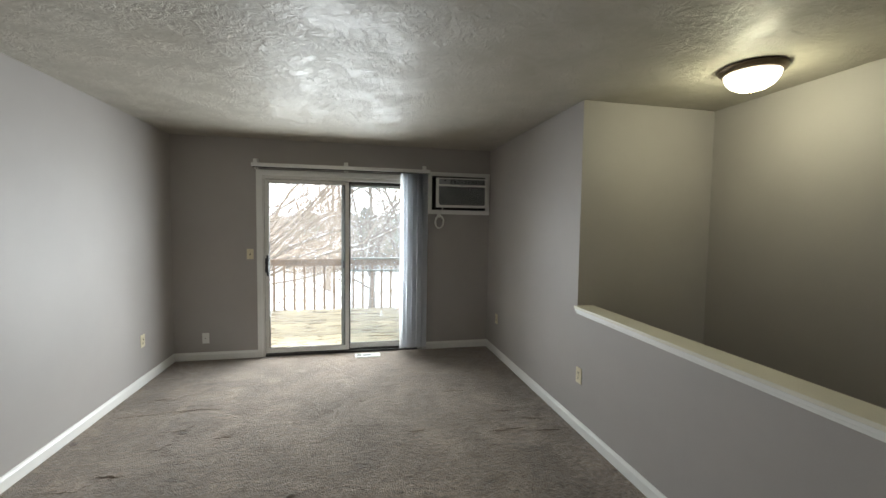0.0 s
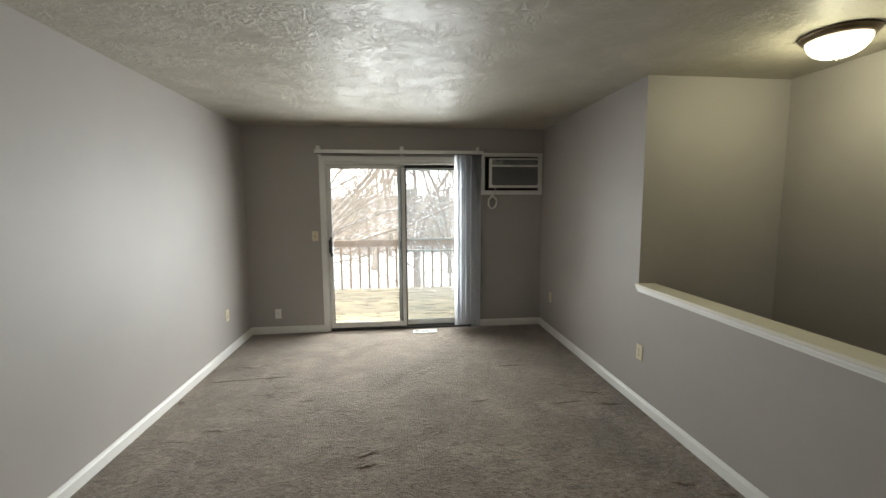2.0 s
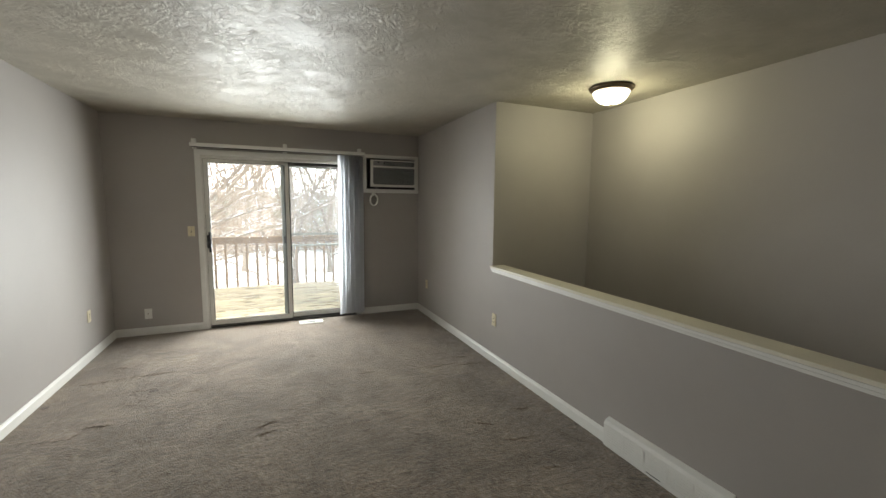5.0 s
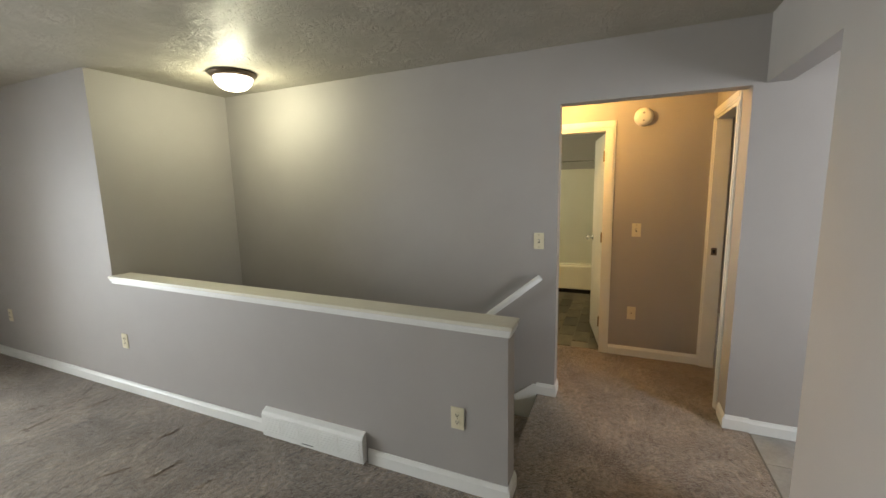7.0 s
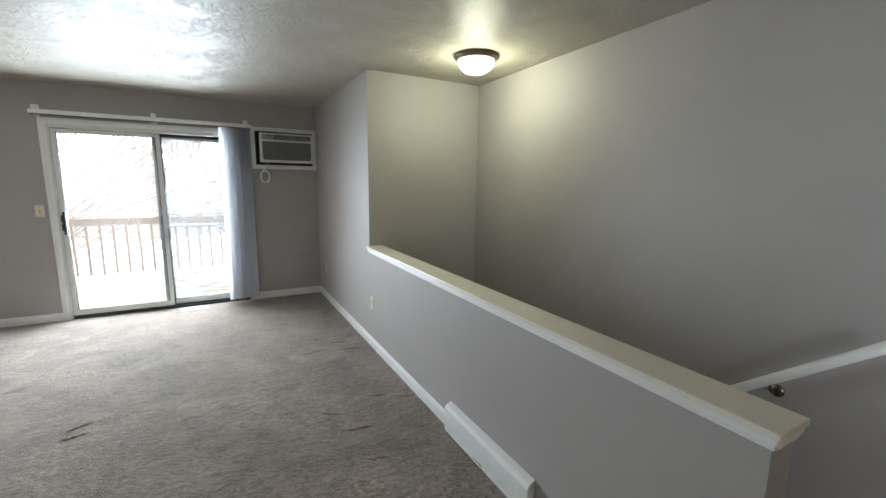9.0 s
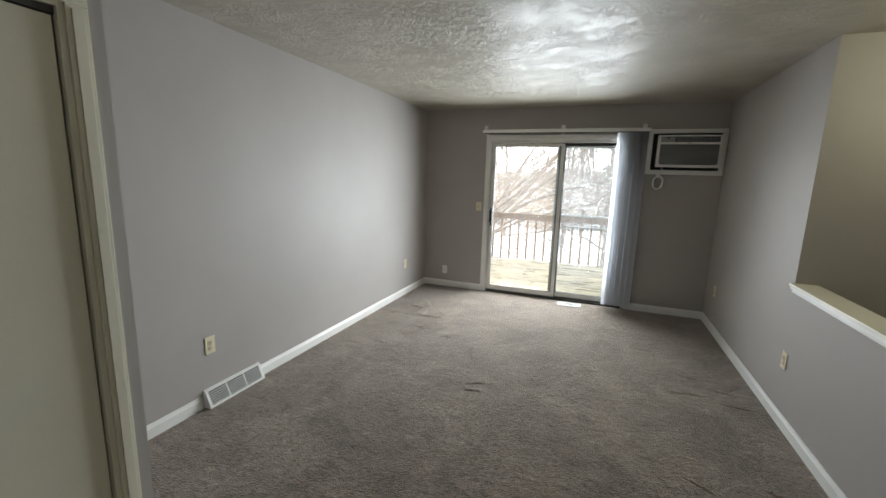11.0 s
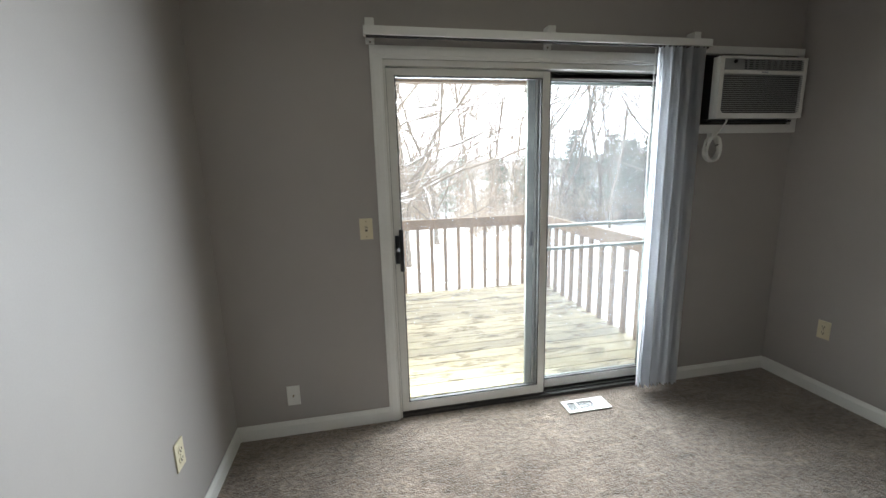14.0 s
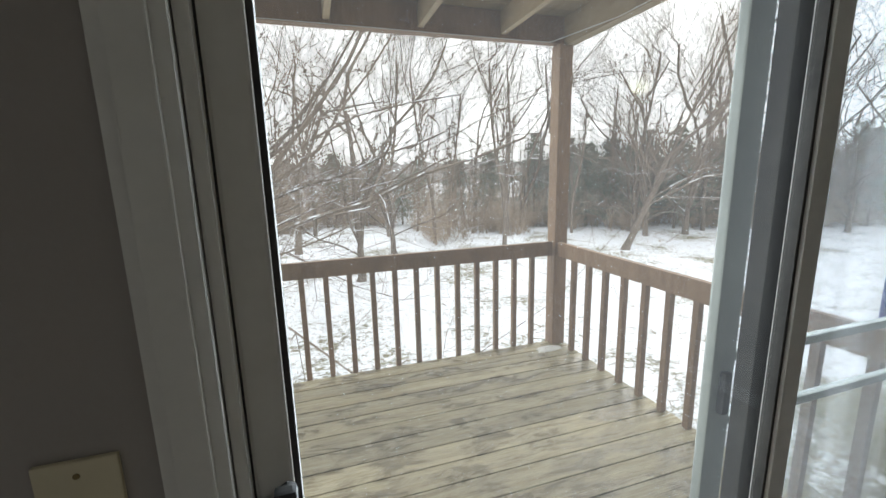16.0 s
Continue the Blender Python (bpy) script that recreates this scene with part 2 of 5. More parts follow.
def carpet(name, tint=(1, 1, 1)):
    m, nodes, links, bsdf = material(name)
    co = nodes.new("ShaderNodeTexCoord")
    tuft = node(nodes, "ShaderNodeTexVoronoi", Scale=150.0)
    clump = node(nodes, "ShaderNodeTexNoise", Scale=38.0, Detail=4.0, Roughness=0.7)
    traffic = node(nodes, "ShaderNodeTexNoise", Scale=2.3, Detail=6.0, Roughness=0.66, Distortion=1.1)
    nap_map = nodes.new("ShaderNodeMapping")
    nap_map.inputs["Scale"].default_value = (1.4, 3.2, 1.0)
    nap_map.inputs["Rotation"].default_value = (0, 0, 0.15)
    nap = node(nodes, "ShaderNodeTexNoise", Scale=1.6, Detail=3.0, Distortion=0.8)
    spots = node(nodes, "ShaderNodeTexVoronoi", Scale=1.1, Randomness=1.0)
    for n in (tuft, clump, traffic, nap_map, spots):
        links.new(co.outputs["Object"], n.inputs["Vector"])
    links.new(nap_map.outputs["Vector"], nap.inputs["Vector"])
    base = ramp(nodes, [(0.3, (0.134, 0.102, 0.077)), (0.7, (0.312, 0.246, 0.193))])
    links.new(traffic.outputs["Fac"], base.inputs["Fac"])
    grain = ramp(nodes, [(0.3, (0.42, 0.41, 0.4)), (0.7, (1.52, 1.51, 1.5))])
    links.new(clump.outputs["Fac"], grain.inputs["Fac"])
    mul = nodes.new("ShaderNodeMix")
    mul.data_type, mul.blend_type, mul.inputs[0].default_value = "RGBA", "MULTIPLY", 1.0
    links.new(base.outputs["Color"], mul.inputs[6])
    links.new(grain.outputs["Color"], mul.inputs[7])
    # folds' lit and shaded sides are painted as a light and a dark line
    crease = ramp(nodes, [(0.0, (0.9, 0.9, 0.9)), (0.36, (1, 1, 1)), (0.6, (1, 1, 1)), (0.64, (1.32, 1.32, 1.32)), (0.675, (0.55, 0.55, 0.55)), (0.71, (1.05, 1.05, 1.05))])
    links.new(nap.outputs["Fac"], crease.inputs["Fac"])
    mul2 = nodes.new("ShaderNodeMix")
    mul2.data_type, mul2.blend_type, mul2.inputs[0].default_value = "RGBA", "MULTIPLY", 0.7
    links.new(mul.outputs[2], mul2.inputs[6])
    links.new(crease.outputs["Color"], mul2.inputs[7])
    stain = ramp(nodes, [(0.02, (0.35, 0.33, 0.32)), (0.035, (1, 1, 1))])
    links.new(spots.outputs["Distance"], stain.inputs["Fac"])
    mul3 = nodes.new("ShaderNodeMix")
    mul3.data_type, mul3.blend_type, mul3.inputs[0].default_value = "RGBA", "MULTIPLY", 1.0
    links.new(mul2.outputs[2], mul3.inputs[6])
    links.new(stain.outputs["Color"], mul3.inputs[7])
    mul4 = nodes.new("ShaderNodeMix")
    mul4.data_type, mul4.blend_type, mul4.inputs[0].default_value = "RGBA", "MULTIPLY", 1.0
    mul4.inputs[7].default_value = (*tint, 1)
    links.new(mul3.outputs[2], mul4.inputs[6])
    dash_map = nodes.new("ShaderNodeMapping")
    dash_map.inputs["Scale"].default_value = (9.0, 27.0, 1.0)
    dash_map.inputs["Rotation"].default_value = (0, 0, 0.12)
    dash = node(nodes, "ShaderNodeTexNoise", Scale=1.0, Detail=3.0, Roughness=0.6, Distortion=0.6)
    links.new(co.outputs["Object"], dash_map.inputs["Vector"])
    links.new(dash_map.outputs["Vector"], dash.inputs["Vector"])
    fleck = ramp(nodes, [(0.3, (0.5, 0.48, 0.46)), (0.42, (0.95, 0.95, 0.95)), (0.58, (1, 1, 1)), (0.7, (1.45, 1.44, 1.42))])
    links.new(dash.outputs["Fac"], fleck.inputs["Fac"])
    mul5 = nodes.new("ShaderNodeMix")
    mul5.data_type, mul5.blend_type, mul5.inputs[0].default_value = "RGBA", "MULTIPLY", 0.85
    links.new(mul4.outputs[2], mul5.inputs[6])
    links.new(fleck.outputs["Color"], mul5.inputs[7])
    links.new(mul5.outputs[2], bsdf.inputs["Base Color"])
    add = nodes.new("ShaderNodeMath")
    add.operation = "ADD"
    links.new(tuft.outputs["Distance"], add.inputs[0])
    links.new(clump.outputs["Fac"], add.inputs[1])
    bp = nodes.new("ShaderNodeBump")
    bp.inputs["Strength"].default_value, bp.inputs["Distance"].default_value = 0.9, 0.008
    links.new(add.outputs[0], bp.inputs["Height"])
    bp2 = nodes.new("ShaderNodeBump")
    bp2.inputs["Strength"].default_value, bp2.inputs["Distance"].default_value = 0.15, 0.03
    links.new(nap.outputs["Fac"], bp2.inputs["Height"])
    links.new(bp.outputs["Normal"], bp2.inputs["Normal"])
    links.new(bp2.outputs["Normal"], bsdf.inputs["Normal"])
    bsdf.inputs["Roughness"].default_value = 0.95
    bsdf.inputs["Specular IOR Level"].default_value = 0.15
    bsdf.inputs["Sheen Weight"].default_value = 0.5
    bsdf.inputs["Sheen Roughness"].default_value = 0.4
    return m


def ceiling_paint():
    m, nodes, links, bsdf = material("textured_ceiling_paint")
    co = nodes.new("ShaderNodeTexCoord")
    warp = node(nodes, "ShaderNodeTexNoise", Scale=5.0, Detail=3.0)
    mixv = nodes.new("ShaderNodeMix")
    mixv.data_type, mixv.inputs[0].default_value = "VECTOR", 0.12
    links.new(co.outputs["Object"], mixv.inputs[4])
    links.new(warp.outputs["Color"], mixv.inputs[5])
    links.new(co.outputs["Object"], warp.inputs["Vector"])
    daub = node(nodes, "ShaderNodeTexNoise", Scale=16.0, Detail=6.0, Roughness=0.66, Distortion=1.8)
    patch = node(nodes, "ShaderNodeTexNoise", Scale=3.6, Detail=5.0, Roughness=0.62)
    links.new(mixv.outputs[1], daub.inputs["Vector"])
    links.new(co.outputs["Object"], patch.inputs["Vector"])
    flat = ramp(nodes, [(0.4, (0, 0, 0)), (0.58, (1, 1, 1))])
    links.new(daub.outputs["Fac"], flat.inputs["Fac"])
    tone = ramp(nodes, [(0.3, (0.36, 0.33, 0.275)), (0.7, (0.47, 0.44, 0.375))])
    links.new(patch.outputs["Fac"], tone.inputs["Fac"])
    links.new(tone.outputs["Color"], bsdf.inputs["Base Color"])
    bp = nodes.new("ShaderNodeBump")
    bp.inputs["Strength"].default_value, bp.inputs["Distance"].default_value = 0.75, 0.01
    thick = ramp(nodes, [(0.4, (0.1, 0.1, 0.1)), (0.66, (1, 1, 1))])
    links.new(patch.outputs["Fac"], thick.inputs["Fac"])
    coat = nodes.new("ShaderNodeMix")
    coat.data_type, coat.blend_type, coat.inputs[0].default_value = "RGBA", "MULTIPLY", 1.0
    links.new(flat.outputs["Color"], coat.inputs[6])
    links.new(thick.outputs["Color"], coat.inputs[7])
    links.new(coat.outputs[2], bp.inputs["Height"])
    links.new(bp.outputs["Normal"], bsdf.inputs["Normal"])
    bsdf.inputs["Roughness"].default_value = 0.4
    bsdf.inputs["Specular IOR Level"].default_value = 0.18
    return m


def pane_glass(name, tint, haze):
    """A clear pane: most light passes, the Fresnel share is mirrored, and a thin scattering film adds the haze of
    glare.
    """
    m, nodes, links, bsdf = material(name)
    nodes.remove(bsdf)
    clear = nodes.new("ShaderNodeBsdfTransparent")
    clear.inputs["Color"].default_value = (*tint, 1)
    gloss = nodes.new("ShaderNodeBsdfGlossy")
    gloss.inputs["Roughness"].default_value = 0.02
    edge_on = nodes.new("ShaderNodeLayerWeight")
    edge_on.inputs["Blend"].default_value = 0.5
    steep = nodes.new("ShaderNodeMath")
    steep.operation = "POWER"
    steep.inputs[1].default_value = 5.0
    links.new(edge_on.outputs["Facing"], steep.inputs[0])
    fres = nodes.new("ShaderNodeMapRange")
    fres.inputs[3].default_value, fres.inputs[4].default_value = 0.02, 0.9
    links.new(steep.outputs[0], fres.inputs[0])
    mix = nodes.new("ShaderNodeMixShader")
    links.new(fres.outputs[0], mix.inputs[0])
    links.new(clear.outputs[0], mix.inputs[1])
    links.new(gloss.outputs[0], mix.inputs[2])
    # film stands in for the pale veil that glare lays over the view
    film = nodes.new("ShaderNodeBsdfTranslucent")
    film.inputs["Color"].default_value = (0.8, 0.82, 0.85, 1)
    mix2 = nodes.new("ShaderNodeMixShader")
    mix2.inputs[0].default_value = haze
    links.new(mix.outputs[0], mix2.inputs[1])
    links.new(film.outputs[0], mix2.inputs[2])
    links.new(mix2.outputs[0], nodes["Material Output"].inputs["Surface"])
    return m


def glow(name, colour, strength):
    m, nodes, links, bsdf = material(name)
    bsdf.inputs["Base Color"].default_value = (0.85, 0.83, 0.76, 1)
    bsdf.inputs["Emission Color"].default_value = (*colour, 1)
    bsdf.inputs["Emission Strength"].default_value = strength
    bsdf.inputs["Roughness"].default_value = 0.3
    return m


def snow():
    m, nodes, links, bsdf = material("patchy_snow")
    co = nodes.new("ShaderNodeTexCoord")
    big = node(nodes, "ShaderNodeTexNoise", Scale=0.35, Detail=5.0, Roughness=0.6)
    small = node(nodes, "ShaderNodeTexNoise", Scale=7.0, Detail=9.0, Roughness=0.8)
    grass = node(nodes, "ShaderNodeTexNoise", Scale=9.0, Detail=4.0)
    for n in (big, small, grass):
        links.new(co.outputs["Object"], n.inputs["Vector"])
    both = nodes.new("ShaderNodeMix")
    both.inputs[0].default_value = 0.6
    links.new(big.outputs["Fac"], both.inputs[2])
    links.new(small.outputs["Fac"], both.inputs[3])
    xyz = nodes.new("ShaderNodeSeparateXYZ")
    links.new(co.outputs["Object"], xyz.inputs[0])
    melt = nodes.new("ShaderNodeMapRange")
    melt.inputs[1].default_value, melt.inputs[2].default_value = 6.0, 10.5
    melt.inputs[3].default_value, melt.inputs[4].default_value = -0.13, 0.0
    links.new(xyz.outputs["Y"], melt.inputs[0])
    thin = nodes.new("ShaderNodeMath")
    thin.operation = "ADD"
    links.new(both.outputs[0], thin.inputs[0])
    links.new(melt.outputs[0], thin.inputs[1])
    cover = ramp(nodes, [(0.43, (0, 0, 0)), (0.482, (1, 1, 1))])
    links.new(thin.outputs[0], cover.inputs["Fac"])
    turf = ramp(nodes, [(0.3, (0.1, 0.092, 0.05)), (0.7, (0.25, 0.225, 0.12))])
    links.new(grass.outputs["Fac"], turf.inputs["Fac"])
    white = ramp(nodes, [(0.3, (0.72, 0.75, 0.8)), (0.7, (0.84, 0.85, 0.87))])
    links.new(small.outputs["Fac"], white.inputs["Fac"])
    mix = nodes.new("ShaderNodeMix")
    mix.data_type = "RGBA"
    links.new(cover.outputs["Color"], mix.inputs[0])
    links.new(turf.outputs["Color"], mix.inputs[6])
    links.new(white.outputs["Color"], mix.inputs[7])
    links.new(mix.outputs[2], bsdf.inputs["Base Color"])
    bp = nodes.new("ShaderNodeBump")
    bp.inputs["Strength"].default_value, bp.inputs["Distance"].default_value = 0.6, 0.08
    links.new(both.outputs[0], bp.inputs["Height"])
    links.new(bp.outputs["Normal"], bsdf.inputs["Normal"])
    bsdf.inputs["Roughness"].default_value = 0.7
    return m


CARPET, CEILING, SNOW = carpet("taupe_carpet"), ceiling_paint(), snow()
PALE_SPOT, DARK_SPOT = carpet("bleached_carpet", (1.22, 1.22, 1.24)), carpet("stained_carpet", (0.38, 0.33, 0.34))
GLASS = pane_glass("door_glass", (0.96, 0.98, 0.98), 0.011)
SCREEN = pane_glass("insect_screen", (0.84, 0.86, 0.88), 0.003)
SHADE = glow("lit_frosted_glass", (1.0, 0.95, 0.82), 3.2)

# ---- mesh helpers ----


def box(bm, x0, x1, y0, y1, z0, z1, bevel=0.0):
    m = Matrix.Translation(((x0 + x1) / 2, (y0 + y1) / 2, (z0 + z1) / 2)) @ Matrix.Diagonal((abs(x1 - x0), abs(y1 - y0), abs(z1 - z0), 1))
    made = bmesh.ops.create_cube(bm, size=1.0, matrix=m)["verts"]
    if bevel:
        edges = list({e for v in made for e in v.link_edges})
        bmesh.ops.bevel(bm, geom=edges, offset=bevel, segments=2, affect="EDGES", profile=0.7)
    return made


def one_box(*dims, bevel=0.0):
    bm = bmesh.new()
    box(bm, *dims, bevel=bevel)
    return bm


def tube(bm, points, radius, sides=10, caps=True):
    """A round bar along the points; radius is one number or one for each point."""
    rings, last = [], None
    pts = [Vector(p) for p in points]
    for i, p in enumerate(pts):
        d = (pts[min(i + 1, len(pts) - 1)] - pts[max(i - 1, 0)]).normalized()
        side = d.cross(Vector((0, 0, 1)) if abs(d.z) < 0.95 else Vector((1, 0, 0))).normalized()
        if last is not None:
            side = (last - d * last.dot(d)).normalized()
        last, up = side, d.cross(side)
        r = radius[i] if isinstance(radius, (list, tuple)) else radius
        rings.append([bm.verts.new(p + r * (math.cos(a) * side + math.sin(a) * up)) for a in (2 * math.pi * k / sides for k in range(sides))])
    for a, b in zip(rings, rings[1:]):
        for k in range(sides):
            bm.faces.new((a[k], a[(k + 1) % sides], b[(k + 1) % sides], b[k]))
    if caps:
        bm.faces.new(rings[0][::-1])
        bm.faces.new(rings[-1])
    return bm


def lathe(bm, profile, centre, axis="z", sides=32):
    """Turns (radius, height) pairs round an axis through centre; radius 0 closes it."""
    turn = {"z": Matrix.Identity(3), "x": Matrix.Rotation(radians(90), 3, "Y"), "y": Matrix.Rotation(radians(-90), 3, "X")}[axis]
    rings = []
    for r, h in profile:
        if r < 1e-5:
            rings.append([bm.verts.new(Vector(centre) + turn @ Vector((0, 0, h)))])
        else:
            rings.append([bm.verts.new(Vector(centre) + turn @ Vector((r * math.cos(a), r * math.sin(a), h)))
                          for a in (2 * math.pi * k / sides for k in range(sides))])
    for a, b in zip(rings, rings[1:]):
        for k in range(sides):
            quad = [a[k % len(a)], a[(k + 1) % len(a)], b[(k + 1) % len(b)], b[k % len(b)]]
            quad = list(dict.fromkeys(quad))
            if len(quad) > 2:
                bm.faces.new(quad)
    return bm


def part(name, bm, mat, parent=None, label="", smooth=False):
    """Links a bmesh as one mesh object, under a thing or a part where one is given."""
    bmesh.ops.recalc_face_normals(bm, faces=bm.faces)
    me = bpy.data.meshes.new(name)
    bm.to_mesh(me)
    bm.free()
    me.materials.append(mat)
    if smooth:
        for p in me.polygons:
            p.use_smooth = True
    ob = new(name, me)
    if parent is not None:
        ob.parent = parent
        ob.matrix_parent_inverse = parent.matrix_basis.inverted()
    if label:
        ob["label"] = label
    return ob


def thing(name, label, category, at=(0, 0, 0), group="", kind=""):
    ob = new(name)
    ob.matrix_basis = Matrix.Translation(at)
    return tagged(ob, label, category, group, kind)


def structure(name, bm, mat, label, category, smooth=False):
    return tagged(part(name, bm, mat, None, "", smooth), label, category, "", "structure")


def wall_mesh(axis, a, b, u0, u1, z0, z1, holes=()):
    """A wall between the planes a and b of an axis, from u0 to u1 along it, with holes (u0, u1, z0, z1) right through it."""
    us = sorted({u0, u1, *(h[0] for h in holes), *(h[1] for h in holes)})
    zs = sorted({z0, z1, *(h[2] for h in holes), *(h[3] for h in holes)})
    us, zs = [u for u in us if u0 <= u <= u1], [z for z in zs if z0 <= z <= z1]

    def solid(i, j):
        if not (0 <= i < len(us) - 1 and 0 <= j < len(zs) - 1):
            return False
        u, z = (us[i] + us[i + 1]) / 2, (zs[j] + zs[j + 1]) / 2
        return not any(h[0] < u < h[1] and h[2] < z < h[3] for h in holes)

    bm, seen = bmesh.new(), {}

    def vert(w, u, z):
        key = (w, u, z)
        if key not in seen:
            seen[key] = bm.verts.new((w, u, z) if axis == "x" else (u, w, z))
        return seen[key]

    for i in range(len(us) - 1):
        for j in range(len(zs) - 1):
            if not solid(i, j):
                continue
            p, q, r, s = us[i], us[i + 1], zs[j], zs[j + 1]
            for w in (a, b):
                bm.faces.new((vert(w, p, r), vert(w, q, r), vert(w, q, s), vert(w, p, s)))
            for di, dj, e in ((-1, 0, ((p, r), (p, s))), (1, 0, ((q, r), (q, s))), (0, -1, ((p, r), (q, r))), (0, 1, ((p, s), (q, s)))):
                if not solid(i + di, j + dj):
                    bm.faces.new((vert(a, *e[0]), vert(a, *e[1]), vert(b, *e[1]), vert(b, *e[0])))
    return bm


H = 2.425
EAST, STAIR = 3.527, 4.655      # room's east wall face; stairwell's far wall face
SOUTH = -1.32

# ---- structure ----
structure("wall_north", wall_mesh("y", 5.0, 5.14, -0.12, 4.9, -3.0, 2.75, [(0.907, 2.68, 0.0, 2.03), (2.80, 3.475, 1.69, 2.095)]), WALL,
          "grey painted wall with sliding door opening", "wall")
structure("wall_west", wall_mesh("x", -0.12, 0.0, -1.45, 5.0, -0.2, H), WALL, "long plain grey painted wall", "wall")
structure("wall_east", wall_mesh("x", EAST, EAST + 0.115, 2.895, 5.0, -3.0, H), WALL, "grey painted wall beside the stairwell", "wall")
structure("wall_stair_end", wall_mesh("y", 2.895, 3.0, EAST + 0.115, STAIR, -3.0, H), WALL, "grey painted end wall of the stairwell", "wall")
structure("wall_stair", wall_mesh("x", STAIR, STAIR + 0.115, -3.4, 5.0, -3.0, H, [(-1.26, -0.215, -0.05, 2.06)]), WALL,
          "tall grey painted stairwell wall with hall opening", "wall")
structure("half_wall", wall_mesh("x", EAST, EAST + 0.115, -0.165, 2.895, -3.0, 0.883), WALL, "grey painted half wall guarding the stairs", "wall")
structure("wall_south", wall_mesh("y", SOUTH - 0.11, SOUTH, 0.0, STAIR, 0.0, H, [(3.79, STAIR, 0.0, 2.065)]), WALL,
          "grey painted wall with kitchen opening", "wall")
structure("wall_hall_far", wall_mesh("x", 5.64, 5.755, -1.36, 1.6, 0.0, H, [(-0.483, 0.26, 0.0, 2.005)]), WALL, "grey painted hall wall", "wall")
structure("wall_hall_south", wall_mesh("y", -1.36, -1.26, STAIR + 0.115, 5.64, 0.0, H, [(4.93, 5.62, 0.0, 2.03)]), WALL, "grey painted hall wall with door", "wall")
structure("wall_hall_north", wall_mesh("y", 1.5, 1.6, STAIR + 0.115, 5.64, 0.0, H), WALL, "grey painted hall end wall", "wall")
structure("wall_closet_front", wall_mesh("x", 0.6, 0.70, SOUTH, 0.635, 0.0, H, [(-0.95, 0.525, 0.0, 2.03)]), WALL, "grey painted closet wall", "wall")
structure("wall_closet_side", wall_mesh("y", 0.535, 0.635, 0.0, 0.6, 0.0, H), WALL, "grey painted closet return wall", "wall")
# rooms that close the place
structure("wall_kitchen_south", wall_mesh("y", -3.5, -3.4, 1.9, 4.8, 0.0, H, [(2.5, 3.7, 1.0, 2.05)]), WALL, "grey painted kitchen wall", "wall")
structure("wall_kitchen_west", wall_mesh("x", 1.9, 2.0, -3.4, SOUTH - 0.11, 0.0, H), WALL, "grey painted kitchen wall", "wall")
structure("wall_bedroom_south", wall_mesh("y", -3.5, -3.4, 4.77, 7.4, 0.0, H), WALL, "grey painted bedroom wall", "wall")
structure("wall_bedroom_east", wall_mesh("x", 7.3, 7.4, -3.4, -1.36, 0.0, H), WALL, "grey painted bedroom wall", "wall")
structure("wall_bath_south", wall_mesh("y", -0.66, -0.56, 5.755, 8.6, 0.0, H), WALL, "grey painted bathroom wall", "wall")
structure("wall_bath_north", wall_mesh("y", 1.2, 1.3, 5.755, 8.6, 0.0, H), WALL, "grey painted bathroom wall", "wall")
structure("wall_bath_east", wall_mesh("x", 8.5, 8.6, -0.56, 1.2, 0.0, H), WALL, "grey painted bathroom wall", "wall")
structure("wall_stair_low", wall_mesh("y", -0.2, -0.1, EAST + 0.115, STAIR, -3.0, -0.22), WALL, "grey painted wall under the landing", "wall")

bm = bmesh.new()
box(bm, -0.12, 8.6, -3.5, 5.0, H, H + 0.12)
structure("ceiling", bm, CEILING, "off-white ceiling with brushed plaster texture", "ceiling")

# carpet in three joined pieces round the stairwell
bm = bmesh.new()
for x0, x1, y0, y1 in ((0.0, EAST + 0.05, -1.385, 5.0), (EAST + 0.05, STAIR, -1.385, -0.10), (STAIR, STAIR + 0.06, -1.26, -0.215), (STAIR + 0.06, 5.68, -1.26, 1.5)):
    box(bm, x0, x1, y0, y1, -0.2, 0.0)
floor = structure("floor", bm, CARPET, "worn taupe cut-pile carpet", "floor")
structure("floor_kitchen", one_box(2.0, STAIR, -3.4, -1.388, -0.2, -0.006), GROUT, "grey vinyl kitchen floor", "floor")
structure("floor_bath", one_box(5.683, 8.5, -0.56, 1.2, -0.2, -0.006), GROUT, "dark slate tiled bathroom floor", "floor")
structure("floor_bedroom", one_box(4.77, 7.3, -3.4, -1.261, -0.2, -0.002), CARPET, "taupe bedroom carpet", "floor")
structure("floor_downstairs", one_box(3.0, 4.9, -0.3, 5.0, -2.9, -2.74), CARPET, "taupe carpet at the foot of the stairs", "floor")


def baseboard(x0, y0, x1, y1, nx, ny, z=0.0, h=0.086, t=0.013):
    """A moulded board along a wall from one end to the other; (nx, ny) points into the room."""
    a, b, n = Vector((x0, y0, z)), Vector((x1, y1, z)), Vector((nx, ny, 0))
    prof = ((0, 0), (t, 0), (t, h * 0.72), (t * 0.75, h * 0.8), (t * 0.45, h * 0.93), (t * 0.35, h), (0, h))
    bm = bmesh.new()
    ends = [[bm.verts.new(p + n * d + Vector((0, 0, k))) for d, k in prof] for p in (a, b)]
    for k in range(len(prof)):
        j = (k + 1) % len(prof)
        bm.faces.new((ends[0][k], ends[0][j], ends[1][j], ends[1][k]))
    bm.faces.new(ends[0]), bm.faces.new(ends[1])
    return structure("baseboard", bm, TRIM, "white moulded baseboard", "baseboard")


